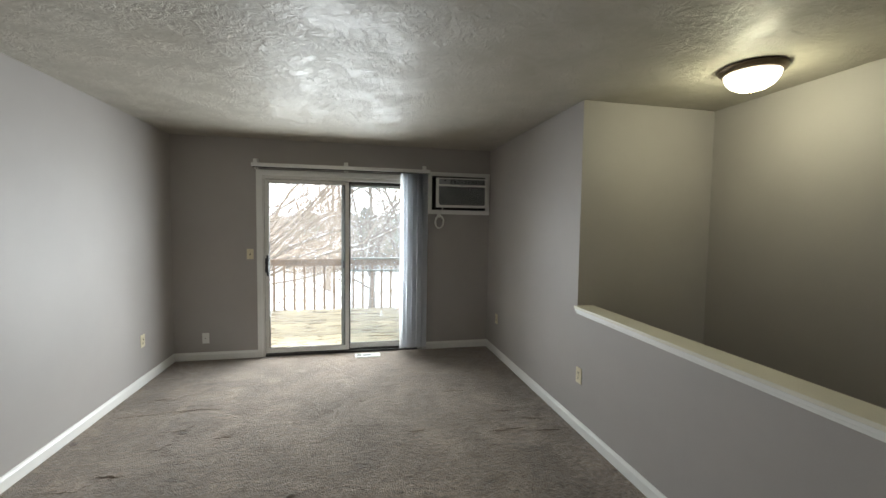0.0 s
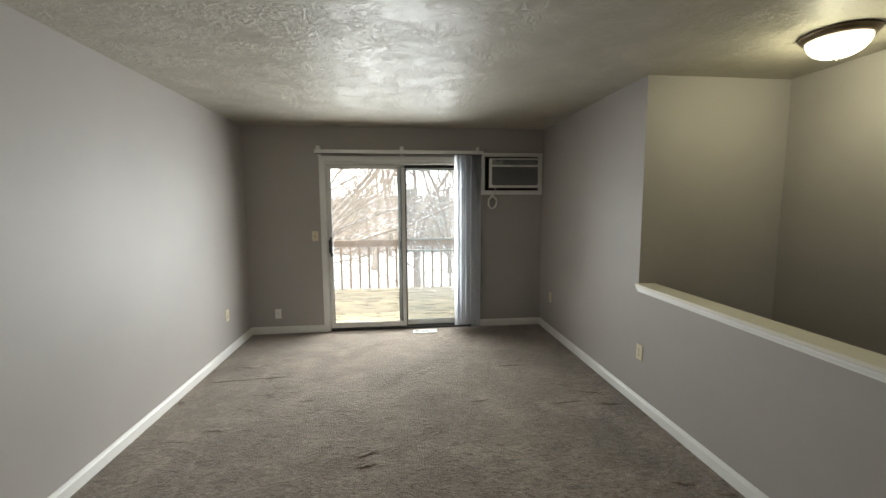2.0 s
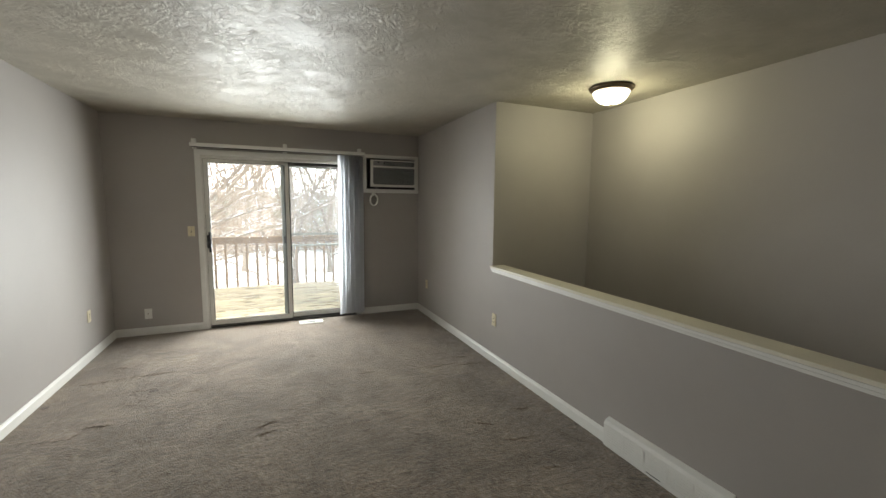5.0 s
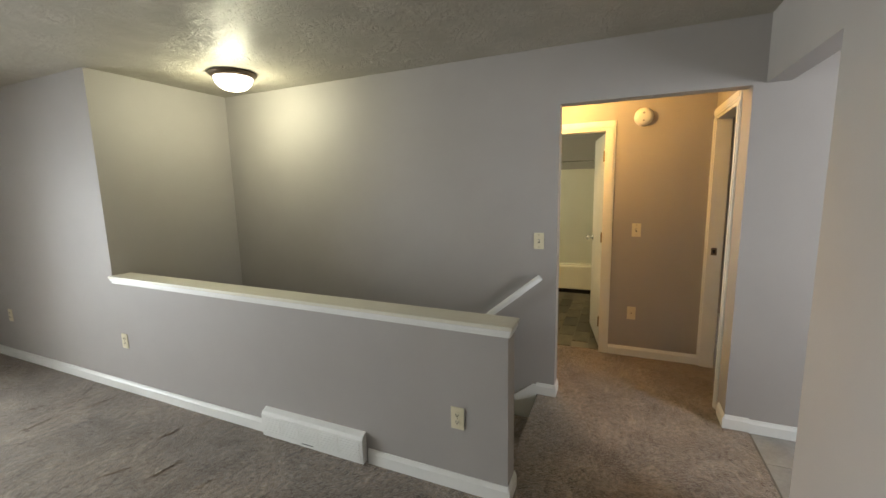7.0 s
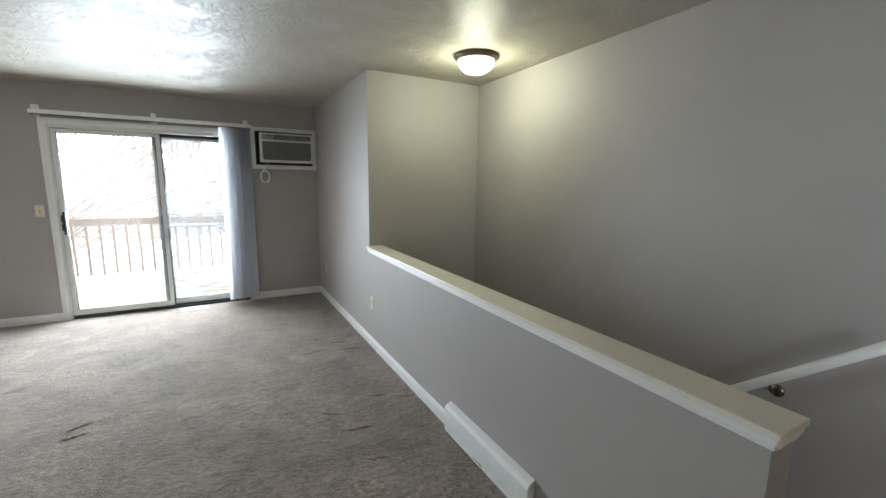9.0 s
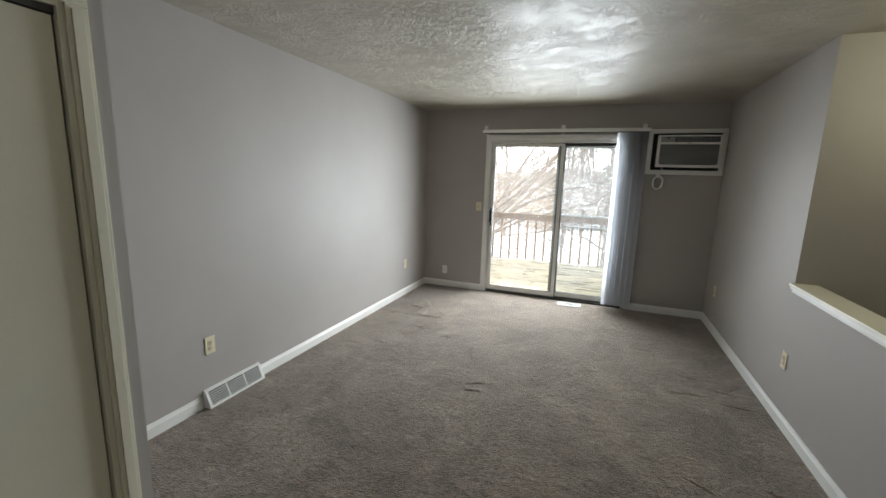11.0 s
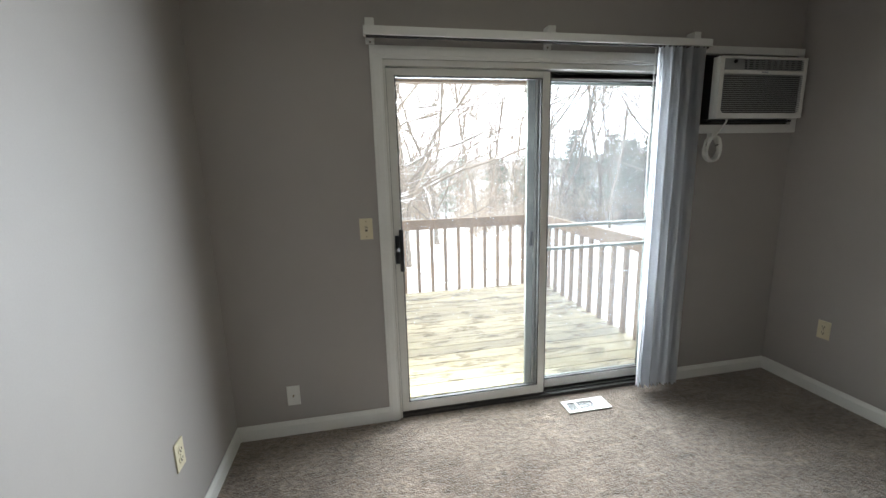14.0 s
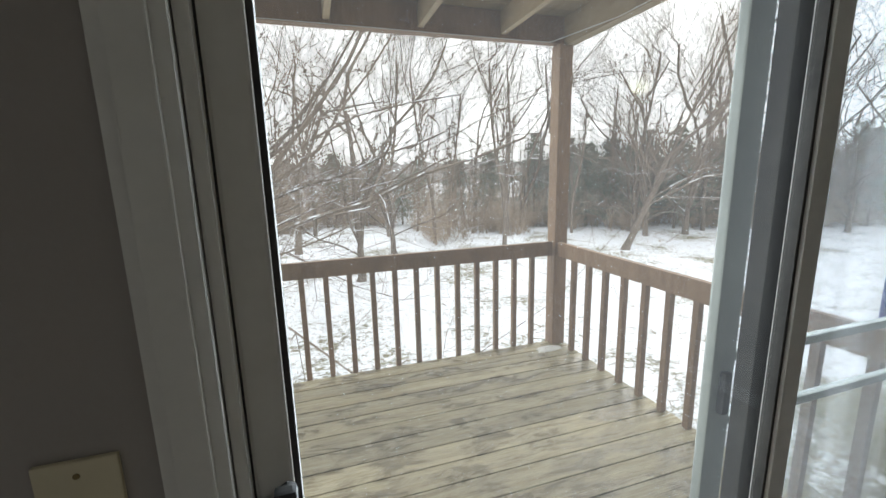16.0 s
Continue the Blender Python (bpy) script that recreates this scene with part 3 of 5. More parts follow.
for run in ((0, 5, 0.845, 5, 0, -1), (2.745, 5, EAST, 5, 0, -1), (0, 0.635, 0, 1.40, 1, 0), (0, 1.88, 0, 4.987, 1, 0),
            (EAST, 4.987, EAST, 1.415, -1, 0), (EAST, 0.635, EAST, -0.165, -1, 0), (EAST - 0.013, -0.165, EAST + 0.128, -0.165, 0, -1),
            (STAIR, -0.215, STAIR, -0.085, -1, 0), (STAIR - 0.013, -0.215, STAIR + 0.115, -0.215, 0, -1),
            (STAIR, -1.385, STAIR, -1.26, -1, 0), (STAIR, -3.4, STAIR, -1.385, -1, 0, -0.006), (STAIR - 0.013, -1.26, STAIR + 0.16, -1.26, 0, 1),
            (5.64, -1.247, 5.64, -0.546, -1, 0), (0.70, 0.585, 0.70, 0.635, 1, 0), (0.0, 0.635, 0.713, 0.635, 0, 1),
            (0.713, SOUTH, 3.79, SOUTH, 0, 1), (0.70, SOUTH + 0.013, 0.70, -1.02, 1, 0)):
    baseboard(*run)


def casing(name, axis, face, out, u0, u1, top, label, w=0.062, t=0.017, mat=TRIM):
    """Three moulded boards round an opening, on the wall face; out is +1 or -1."""
    ob = thing(name, label, "door casing", kind="structure")

    def strip(a0, a1, c0, c1):
        bm = bmesh.new()
        for d, grow in ((t * 0.65, 0.0), (t, -0.014)):
            f0, f1 = sorted((face, face + out * d))
            b0, b1, e0, e1 = a0 - grow, a1 + grow, c0 - (grow if c0 > 0.2 else 0), c1 + grow
            if axis == "x":
                box(bm, f0, f1, b0, b1, e0, e1, 0.002)
            else:
                box(bm, b0, b1, f0, f1, e0, e1, 0.002)
        return bm

    part("casing_board", strip(u0 - w, u0, 0.0, top), mat, ob)
    part("casing_board", strip(u1, u1 + w, 0.0, top), mat, ob)
    part("casing_head", strip(u0 - w, u1 + w, top, top + w), mat, ob)
    return ob


casing("trim_sliding_door", "y", 5.0, -1, 0.907, 2.68, 2.03, "white moulded casing round the sliding door")
casing("trim_bath_door", "x", 5.64, -1, -0.483, 0.26, 2.005, "white moulded casing round the bathroom door")
casing("trim_hall_door", "y", -1.26, 1, 4.93, 5.62, 2.03, "white moulded casing round the hall door")
casing("trim_closet", "x", 0.70, 1, -0.95, 0.525, 2.03, "cream painted closet casing", mat=PALE_DOOR)


def jamb(axis, a, b, u0, u1, top, name, mat=TRIM):
    bm = bmesh.new()
    for p in ((u0, u0 + 0.018, 0.0, top), (u1 - 0.018, u1, 0.0, top), (u0 + 0.018, u1 - 0.018, top - 0.018, top)):
        if axis == "x":
            box(bm, a, b, p[0], p[1], p[2], p[3])
        else:
            box(bm, p[0], p[1], a, b, p[2], p[3])
    return structure(name, bm, mat, "white painted door jamb", "door jamb")


jamb("x", 5.638, 5.757, -0.483, 0.26, 2.005, "jamb_bath")
jamb("y", -1.362, -1.258, 4.93, 5.62, 2.03, "jamb_hall_door")
jamb("x", 0.598, 0.702, -0.95, 0.525, 2.03, "jamb_closet", PALE_DOOR)

# ---- creases and stains in the carpet ----
rng = random.Random(9)


def crease(x0, y0, x1, y1, w=0.036, h=0.0085):
    """A low wandering fold in the pile, tapered to both ends."""
    bm, rings, a, b = bmesh.new(), [], Vector((x0, y0, 0)), Vector((x1, y1, 0))
    across, n = Vector((a.y - b.y, b.x - a.x, 0)).normalized(), 14
    for k in range(n + 1):
        t = k / n
        c = a.lerp(b, t) + across * 0.012 * noise.noise(Vector((x0 * 7 + t * 4, y0, 0)))
        fat = math.sin(math.pi * t) ** 0.6 * (0.75 + 0.5 * rng.random())
        rings.append([bm.verts.new(c + across * (u * w * 0.5 * fat) + Vector((0, 0, -0.001 + h * fat * v))) for u, v in ((-1, 0), (-0.5, 0.7), (0.1, 1), (0.6, 0.5), (1, 0))])
    for p, q in zip(rings, rings[1:]):
        for k in range(4):
            bm.faces.new((p[k], p[k + 1], q[k + 1], q[k]))
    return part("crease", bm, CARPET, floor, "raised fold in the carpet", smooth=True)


def stain(x, y, rx, ry, mat, label):
    bm = bmesh.new()
    rim = []
    for k in range(28):
        a = 2 * math.pi * k / 28
        w = 0.72 + 0.45 * noise.noise(Vector((x * 9 + 1.6 * math.cos(a), y * 9 + 1.6 * math.sin(a), 1))) + 0.12 * rng.random()
        rim.append((x + rx * w * math.cos(a), y + ry * w * math.sin(a)))
    top = [bm.verts.new((p, q, 0.0022)) for p, q in rim]
    low = [bm.verts.new((p, q, -0.001)) for p, q in rim]
    bm.faces.new(top)
    for k in range(28):
        j = (k + 1) % 28
        bm.faces.new((top[k], top[j], low[j], low[k]))
    return part("stain", bm, mat, floor, label)


for run in ((0.06, 3.66, 0.45, 3.675), (0.4, 3.69, 0.86, 3.70), (2.86, 2.95, 3.17, 2.96), (3.03, 3.26, 3.17, 3.24), (1.47, 2.42, 1.62, 2.50), (1.46, 2.33, 1.61, 2.36),
            (1.57, 3.68, 1.64, 3.43), (3.2, 2.90, 3.45, 2.885), (0.42, 2.86, 0.6, 2.84), (2.3, 3.05, 2.42, 3.06), (1.9, 3.62, 2.0, 3.64),
            (3.2, 2.02, 3.34, 1.97), (3.39, 1.9, 3.49, 1.88), (2.83, 1.97, 2.99, 1.86), (2.93, 1.69, 3.16, 1.65), (2.97, 1.38, 3.11, 1.33), (2.67, 3.72, 2.91, 3.71),
            (3.19, 3.11, 3.37, 3.07), (0.25, 3.95, 0.4, 3.98), (0.95, 3.2, 1.08, 3.22)):
    crease(*run)
stain(0.712, 3.325, 0.036, 0.03, DARK_SPOT, "small dark stain")
stain(0.058, 3.295, 0.03, 0.03, DARK_SPOT, "small dark stain")
stain(0.625, 3.2, 0.08, 0.1, PALE_SPOT, "bleached patch")
stain(0.66, 3.4, 0.13, 0.06, PALE_SPOT, "bleached patch")
stain(0.33, 2.78, 0.13, 0.07, PALE_SPOT, "bleached patch")
stain(0.86, 4.02, 0.07, 0.16, PALE_SPOT, "bleached patch")
stain(0.55, 3.78, 0.05, 0.14, PALE_SPOT, "bleached patch")
stain(0.4, 4.1, 0.11, 0.2, PALE_SPOT, "bleached patch")
stain(1.61, 3.5, 0.03, 0.13, PALE_SPOT, "bleached patch")

# ---- half wall cap ----
cap = thing("half_wall_cap", "cream painted wooden cap on the half wall", "wall cap", (EAST, -0.19, 0.885))
part("cap_board", one_box(EAST - 0.032, EAST + 0.125, -0.190, 2.893, 0.884, 0.903, bevel=0.005), CREAM, cap)
bm = bmesh.new()
box(bm, EAST - 0.023, EAST - 0.001, -0.182, 2.893, 0.864, 0.881, 0.004)
box(bm, EAST - 0.012, EAST - 0.001, -0.174, 2.893, 0.844, 0.8605, 0.004)
part("cap_moulding", bm, TRIM, cap, "white bed moulding under the cap")
bm = bmesh.new()
box(bm, EAST - 0.001, EAST + 0.116, -0.184, -0.166, 0.864, 0.881, 0.004)
box(bm, EAST - 0.001, EAST + 0.116, -0.176, -0.166, 0.844, 0.8605, 0.004)
part("end_moulding", bm, TRIM, cap, "white bed moulding round the end")

# the half wall's top rises a little towards the end of the stairwell
for ob in (bpy.data.objects["half_wall"], *cap.children):
    for v in ob.data.vertices:
        if v.co.z > 0.5:
            v.co.z += (v.co.y + 0.19) * 0.008

# ---- stairs ----
stairs = thing("staircase", "carpeted stairs going down beside a half wall", "stairs", (4.1, -0.1, 0), kind="structure")
RISE, RUN = 0.196, 0.245
for k in range(12):
    y0, top = -0.10 + k * RUN, -RISE * (k + 1)
    bm = bmesh.new()
    box(bm, EAST + 0.118, STAIR - 0.014, y0, y0 + RUN + (0.02 if k < 11 else 0), top - 0.2, top, 0.012)
    part("step", bm, CARPET, stairs)
bm = bmesh.new()
prof = [(-0.085, 0.0), (-0.085, 0.07), (-0.06, 0.072), (2.88, 0.072 - 2.94 * RISE / RUN), (2.88, -0.35 - 2.94 * RISE / RUN), (-0.085, -0.35)]
sides = [[bm.verts.new((x, y, z)) for y, z in prof] for x in (STAIR - 0.013, STAIR - 0.001)]
bm.faces.new(sides[0]), bm.faces.new(sides[1])
for k in range(len(prof)):
    j = (k + 1) % len(prof)
    bm.faces.new((sides[0][k], sides[0][j], sides[1][j], sides[1][k]))
part("skirt_board", bm, TRIM, stairs, "white skirt board along the steps")

rail = thing("handrail", "white painted sloping stair handrail on brackets", "handrail", (4.59, -0.1, 0.9))
bm = bmesh.new()
tube(bm, [(4.585, -0.115, 0.898), (4.585, 0.2, 0.636), (4.585, 2.6, -1.36)], [0.023, 0.023, 0.023], 12)
part("rail_bar", bm, TRIM, rail, smooth=True)
for y in (0.245, 1.4, 2.4):
    z = 0.898 - (y + 0.115) * 0.8317
    bm = bmesh.new()
    tube(bm, [(4.585, y, z - 0.02), (4.585, y, z - 0.055), (4.61, y, z - 0.075), (STAIR - 0.004, y, z - 0.075)], 0.008, 8)
    lathe(bm, [(0, 0), (0.028, 0), (0.03, -0.003), (0.012, -0.008), (0, -0.008)], (STAIR, y, z - 0.075), "x", 16)
    part("bracket", bm, BRONZE, rail, "dark metal rail bracket", smooth=True)

# ---- sliding door ----
door = thing("door_1", "closed white vinyl sliding glass patio door", "patio door", (1.8, 5.05, 0), kind="structure")
bm = bmesh.new()
for dims in ((0.908, 0.922, 5.0, 5.16, 0.0, 2.029), (2.648, 2.679, 5.0, 5.16, 0.0, 2.029), (0.922, 2.648, 5.0, 5.16, 1.998, 2.029)):
    box(bm, *dims, 0.003)
part("frame", bm, VINYL, door)
bm = bmesh.new()
box(bm, 0.922, 2.648, 5.0, 5.16, 0.0, 0.022, 0.002)
for y in (5.025, 5.062, 5.098, 5.14):
    box(bm, 0.923, 2.647, y - 0.003, y + 0.003, 0.02, 0.034)
part("threshold_track", bm, RUBBER, door, "dark metal threshold track")
part("head_track", one_box(0.923, 2.647, 5.062, 5.12, 1.962, 1.997, bevel=0.002), RUBBER, door, "dark head track")


def panel(name, x0, x1, y, stile, label, first=VINYL):
    """One glazed leaf: two stiles, two rails, a gasket and a pane."""
    ob = part(name, one_box(x0, x0 + stile, y - 0.017, y + 0.017, 0.034, 1.99, bevel=0.004), first, door, label)
    bm = bmesh.new()
    box(bm, x1 - stile, x1, y - 0.017, y + 0.017, 0.034, 1.99, 0.004)
    part("stile", bm, VINYL, ob)
    part("rail", one_box(x0 + stile, x1 - stile, y - 0.016, y + 0.016, 1.955, 1.99, bevel=0.003), VINYL, ob)
    part("rail", one_box(x0 + stile, x1 - stile, y - 0.016, y + 0.016, 0.034, 0.088, bevel=0.003), VINYL, ob)
    bm = bmesh.new()
    gx0, gx1, g = x0 + stile, x1 - stile, 0.007
    for d in ((gx0, gx0 + g, 0.088, 1.955), (gx1 - g, gx1, 0.088, 1.955), (gx0 + g, gx1 - g, 0.088, 0.088 + g), (gx0 + g, gx1 - g, 1.955 - g, 1.955)):
        box(bm, d[0], d[1], y - 0.010, y + 0.010, d[2], d[3])
    part("gasket", bm, RUBBER, ob, "black glazing gasket")
    glass = part("pane", one_box(gx0 + 0.001, gx1 - 0.001, y - 0.002, y + 0.002, 0.089, 1.954), GLASS, ob, "clear glass pane")
    glass.visible_shadow = False
    return ob


leaf = panel("sliding_panel", 0.924, 1.838, 5.03, 0.042, "white sliding panel with black latch handle")
panel("fixed_panel", 1.785, 2.646, 5.078, 0.062, "white fixed panel with a dark interlocking stile", RUBBER)
# dark strip gives the shade of the groove between frame and stile
part("frame_seal", one_box(0.9215, 0.9245, 5.014, 5.046, 0.03, 1.99), RUBBER, door, "dark strip painted as the shaded groove beside the frame")
part("meeting_seal", one_box(1.838, 1.846, 5.02, 5.06, 0.04, 1.985), RUBBER, door, "dark seal on the meeting stile")
bm = bmesh.new()
box(bm, 0.928, 0.966, 4.998, 5.012, 0.955, 1.115, 0.004)
part("handle_plate", bm, BLACK, leaf, "black latch plate")
bm = bmesh.new()
tube(bm, [(0.96, 5.0, 0.945), (0.96, 4.98, 0.94), (0.96, 4.974, 1.035), (0.96, 4.98, 1.135), (0.96, 5.0, 1.13)], 0.011, 8)
box(bm, 0.948, 0.972, 4.968, 4.984, 0.916, 1.152, 0.005)
part("pull_handle", bm, BLACK, leaf, "black pull handle")
bm = bmesh.new()
lathe(bm, [(0, 0), (0.008, 0), (0.008, -0.012), (0.004, -0.016), (0, -0.016)], (0.94, 4.998, 1.035), "y", 12)
part("latch_thumb", bm, CHROME, leaf, "small steel latch", smooth=True)

# insect screen outside
screen = thing("screen_door", "grey framed sliding insect screen outside the glass", "screen door", (2.2, 5.14, 0.03))
for d in ((1.748, 1.808, 0.036, 1.985), (2.588, 2.645, 0.036, 1.985)):
    part("screen_stile", one_box(d[0], d[1], 5.112, 5.134, d[2], d[3], bevel=0.004), ALU, screen)
for z0, z1 in ((0.036, 0.085), (0.945, 0.965), (1.09, 1.11), (1.94, 1.985)):
    part("screen_rail", one_box(1.808, 2.588, 5.114, 5.132, z0, z1, bevel=0.004), ALU, screen)
mesh_pane = part("screen_mesh", one_box(1.809, 2.587, 5.122, 5.1235, 0.086, 1.939), SCREEN, screen, "fine dark insect mesh")
mesh_pane.visible_shadow = False
part("screen_latch", one_box(1.768, 1.786, 5.098, 5.112, 0.985, 1.075, bevel=0.003), BLACK, screen, "small black latch")

# ---- vertical blind ----
blind = thing("vertical_blind", "white vertical blind drawn open to one side", "blind", (1.8, 4.93, 2.1))
bm = bmesh.new()
box(bm, 0.818, 2.766, 4.892, 4.938, 2.112, 2.152, 0.004)
part("headrail", bm, TRIM, blind)
part("rail_channel", one_box(0.83, 2.755, 4.905, 4.925, 2.105, 2.1125), AC_DARK, blind, "dark open channel under the headrail")
for x in (0.852, 1.805, 2.702):
    bm = bmesh.new()
    box(bm, x - 0.022, x + 0.022, 4.936, 4.998, 2.158, 2.2, 0.003)
    box(bm, x - 0.022, x + 0.022, 4.986, 4.998, 2.094, 2.158, 0.003)
    box(bm, x - 0.015, x + 0.015, 4.936, 4.99, 2.112, 2.14, 0.003)
    bra = part("bracket", bm, TRIM, blind, "white wall bracket")
    bm = bmesh.new()
    lathe(bm, [(0, 0), (0.005, 0), (0.004, -0.003), (0, -0.003)], (x, 4.986, 2.103), "y", 10)
    part("screw", bm, BRONZE, bra)
rng = random.Random(5)


def vane_mesh():
    bm, cols, w = bmesh.new(), 6, 0.089
    grid = []
    for k in range(2):
        row = []
        for c in range(cols + 1):
            u = c / cols - 0.5
            row.append(bm.verts.new((u * w, 0.007 * (1 - 4 * u * u), -2.055 * k)))
        grid.append(row)
    for c in range(cols):
        bm.faces.new((grid[0][c], grid[0][c + 1], grid[1][c + 1], grid[1][c]))
    bmesh.ops.solidify(bm, geom=bm.faces[:], thickness=0.0012)
    return bm


first_vane = part("vane", vane_mesh(), VANE, blind, smooth=True)
first_vane.matrix_parent_inverse = Matrix.Identity(4)
for k in range(20):
    v = first_vane if k == 0 else first_vane.copy()
    if k:
        scene.collection.objects.link(v)
    x = (2.456 if k == 0 else 2.448 + 0.0148 * k)
    turn = 33 if k == 0 else 62 + (16 if k % 4 == 0 else -5) + rng.uniform(-6, 6)
    v.matrix_basis = Matrix.Translation((-1.8, -4.93, -2.1)) @ pose(x, 4.915 + rng.uniform(-0.006, 0.006), 2.104, rng.uniform(-0.15, 0.15), 0, turn)
bm = bmesh.new()
tube(bm, [(2.432, 4.93, 2.1), (2.428, 4.935, 1.6), (2.43, 4.935, 1.18)], 0.003, 6)
part("wand", bm, WHITE, blind, "thin white tilt wand")

# ---- air conditioner ----
ac = thing("air_conditioner", "white through-wall air conditioner in a trimmed sleeve", "air conditioner", (3.15, 4.95, 1.65))
AX0, AX1, AZ0, AZ1 = 2.748, 3.522, 1.642, 2.142
for d in ((AX0, AX1, AZ1 - 0.045, AZ1), (AX0, AX1, AZ0, AZ0 + 0.05), (AX0, AX0 + 0.052, AZ0 + 0.05, AZ1 - 0.045), (AX1 - 0.047, AX1, AZ0 + 0.05, AZ1 - 0.045)):
    part("trim_board", one_box(d[0], d[1], 4.976, 4.999, d[2], d[3], bevel=0.003), TRIM, ac, "white trim board round the sleeve")
bm = bmesh.new()
for d in ((2.803, 2.81, 1.695, 2.093), (3.465, 3.472, 1.695, 2.093), (2.81, 3.465, 1.695, 1.702), (2.81, 3.465, 2.086, 2.093)):
    box(bm, d[0], d[1], 5.0, 5.139, d[2], d[3])
box(bm, 2.811, 3.464, 5.125, 5.137, 1.703, 2.085)
part("sleeve", bm, AC_DARK, ac, "dark metal wall sleeve")
bm = bmesh.new()
BX0, BX1, BZ0, BZ1, FY = 2.845, 3.466, 1.722, 2.07, 4.905
box(bm, BX0 + 0.004, BX1 - 0.004, FY + 0.056, 5.12, BZ0 + 0.004, BZ1 - 0.004, 0.004)
# cabinet is coloured near black to stand for the shaded gap round it
body = part("body", bm, AC_DARK, ac, "steel cabinet behind the front, near black for its shaded gap")
# front: a rim with two openings
bm = bmesh.new()
for d in ((BX0, BX0 + 0.028, BZ0, BZ1), (BX1 - 0.022, BX1, BZ0, BZ1), (BX0 + 0.028, BX1 - 0.022, BZ1 - 0.014, BZ1), (BX0 + 0.028, BX1 - 0.022, BZ0, BZ0 + 0.03),
          (BX0 + 0.028, BX1 - 0.022, 1.972, 1.994)):
    box(bm, d[0], d[1], FY, FY + 0.03, d[2], d[3], 0.005)
for d in ((BX0, BX0 + 0.012, BZ0, BZ1), (BX1 - 0.012, BX1, BZ0, BZ1), (BX0 + 0.012, BX1 - 0.012, BZ1 - 0.012, BZ1), (BX0 + 0.012, BX1 - 0.012, BZ0, BZ0 + 0.012)):
    box(bm, d[0], d[1], FY + 0.031, FY + 0.055, d[2], d[3], 0.003)
part("front_rim", bm, WHITE, ac)
# near-black sheet puts the shade between the louvres into colour
part("grille_backing", one_box(BX0 + 0.02, BX1 - 0.016, FY + 0.022, FY + 0.03, BZ0 + 0.02, BZ1 - 0.01), AC_DARK, ac, "near-black sheet painted as the shade behind the louvres")
for cx, sx in ((BX0 + 0.028, 1), (BX1 - 0.022, -1)):
    bm = bmesh.new()
    w = 0.026
    rim = [(cx, BZ0 + 0.03)] + [(cx + sx * w * (1 - math.sin(a)), BZ0 + 0.03 + w * (1 - math.cos(a))) for a in (k * math.pi / 12 for k in range(7))]
    near, far = [bm.verts.new((x, FY + 0.002, z)) for x, z in rim], [bm.verts.new((x, FY + 0.012, z)) for x, z in rim]
    bm.faces.new(near), bm.faces.new(far)
    for k in range(len(rim)):
        j = (k + 1) % len(rim)
        bm.faces.new((near[k], near[j], far[j], far[k]))
    part("corner_fillet", bm, WHITE, ac)
louvre = None
for k in range(19):
    z = BZ0 + 0.036 + k * 0.0113
    if louvre is None:
        louvre = part("louvre", one_box(BX0 + 0.028, BX1 - 0.022, FY + 0.004, FY + 0.013, z + 0.001, z + 0.006), AC_GREY, ac, "grey louvre")
    else:
        lv = louvre.copy()
        scene.collection.objects.link(lv)
        lv.matrix_basis = Matrix.Translation((0, 0, 0.0113 * k))
part("control_panel", one_box(BX0 + 0.03, BX0 + 0.168, FY + 0.002, FY + 0.024, 1.995, BZ1 - 0.014, bevel=0.003), AC_GREY, ac, "grey control panel")
bm = bmesh.new()
lathe(bm, [(0, -0.008), (0.009, -0.008), (0.011, 0), (0.011, 0.004), (0, 0.004)], (BX0 + 0.1, FY + 0.001, 2.04), "y", 16)
part("knob", bm, BLACK, ac, "small black control knob", smooth=True)
for k in range(6):
    z = 1.999 + k * 0.0112
    part("vent_blade", one_box(BX0 + 0.178, BX1 - 0.024, FY + 0.006, FY + 0.022, z, z + 0.003), AC_GREY, ac)
for k in range(9):
    x = BX0 + 0.2 + k * 0.043
    part("vent_fin", one_box(x, x + 0.003, FY + 0.005, FY + 0.02, 1.996, 2.063), AC_GREY, ac)
part("name_badge", one_box(BX0 + 0.29, BX0 + 0.335, FY - 0.002, FY + 0.002, 1.979, 1.986), AC_GREY, ac, "small grey name bar")
# near-black bar in place of the shade under the unit
part("drip_gap", one_box(BX0 + 0.005, BX1 - 0.03, 4.94, 4.974, 1.702, 1.716), SLOT, ac, "dark strip painted as the shaded gap under the unit")
# outdoor end of the sleeve
bm = bmesh.new()
box(bm, 2.86, 3.47, 5.142, 5.46, 1.70, 2.10, 0.006)
box(bm, 2.85, 3.48, 5.142, 5.47, 1.692, 1.70)
part("outer_sleeve", bm, SLEEVE, ac, "tan painted outer sleeve over the deck")
bm = bmesh.new()
tube(bm, [(3.025, 5.44, 1.69), (3.03, 5.445, 1.2), (3.055, 5.45, 0.2), (3.06, 5.45, -2.6)], 0.011, 8)
part("drain_hose", bm, BLUE, ac, "blue drain hose", smooth=True)

cord = thing("power_cord", "coiled white power cord hanging under the air conditioner", "cord", (2.89, 4.97, 1.6))
bm = bmesh.new()
pts = []
for k in range(109):
    a = 2 * math.pi * k / 18
    pts.append((2.893 + (0.048 + 0.006 * math.sin(k * 0.21)) * math.sin(a) + 0.006 * math.sin(k * 0.6),
                4.96 + 0.018 * math.cos(a * 0.17 + 1), 1.548 + 0.078 * math.cos(a) + 0.006 * math.sin(k * 0.33)))
tube(bm, pts, 0.0055, 6)
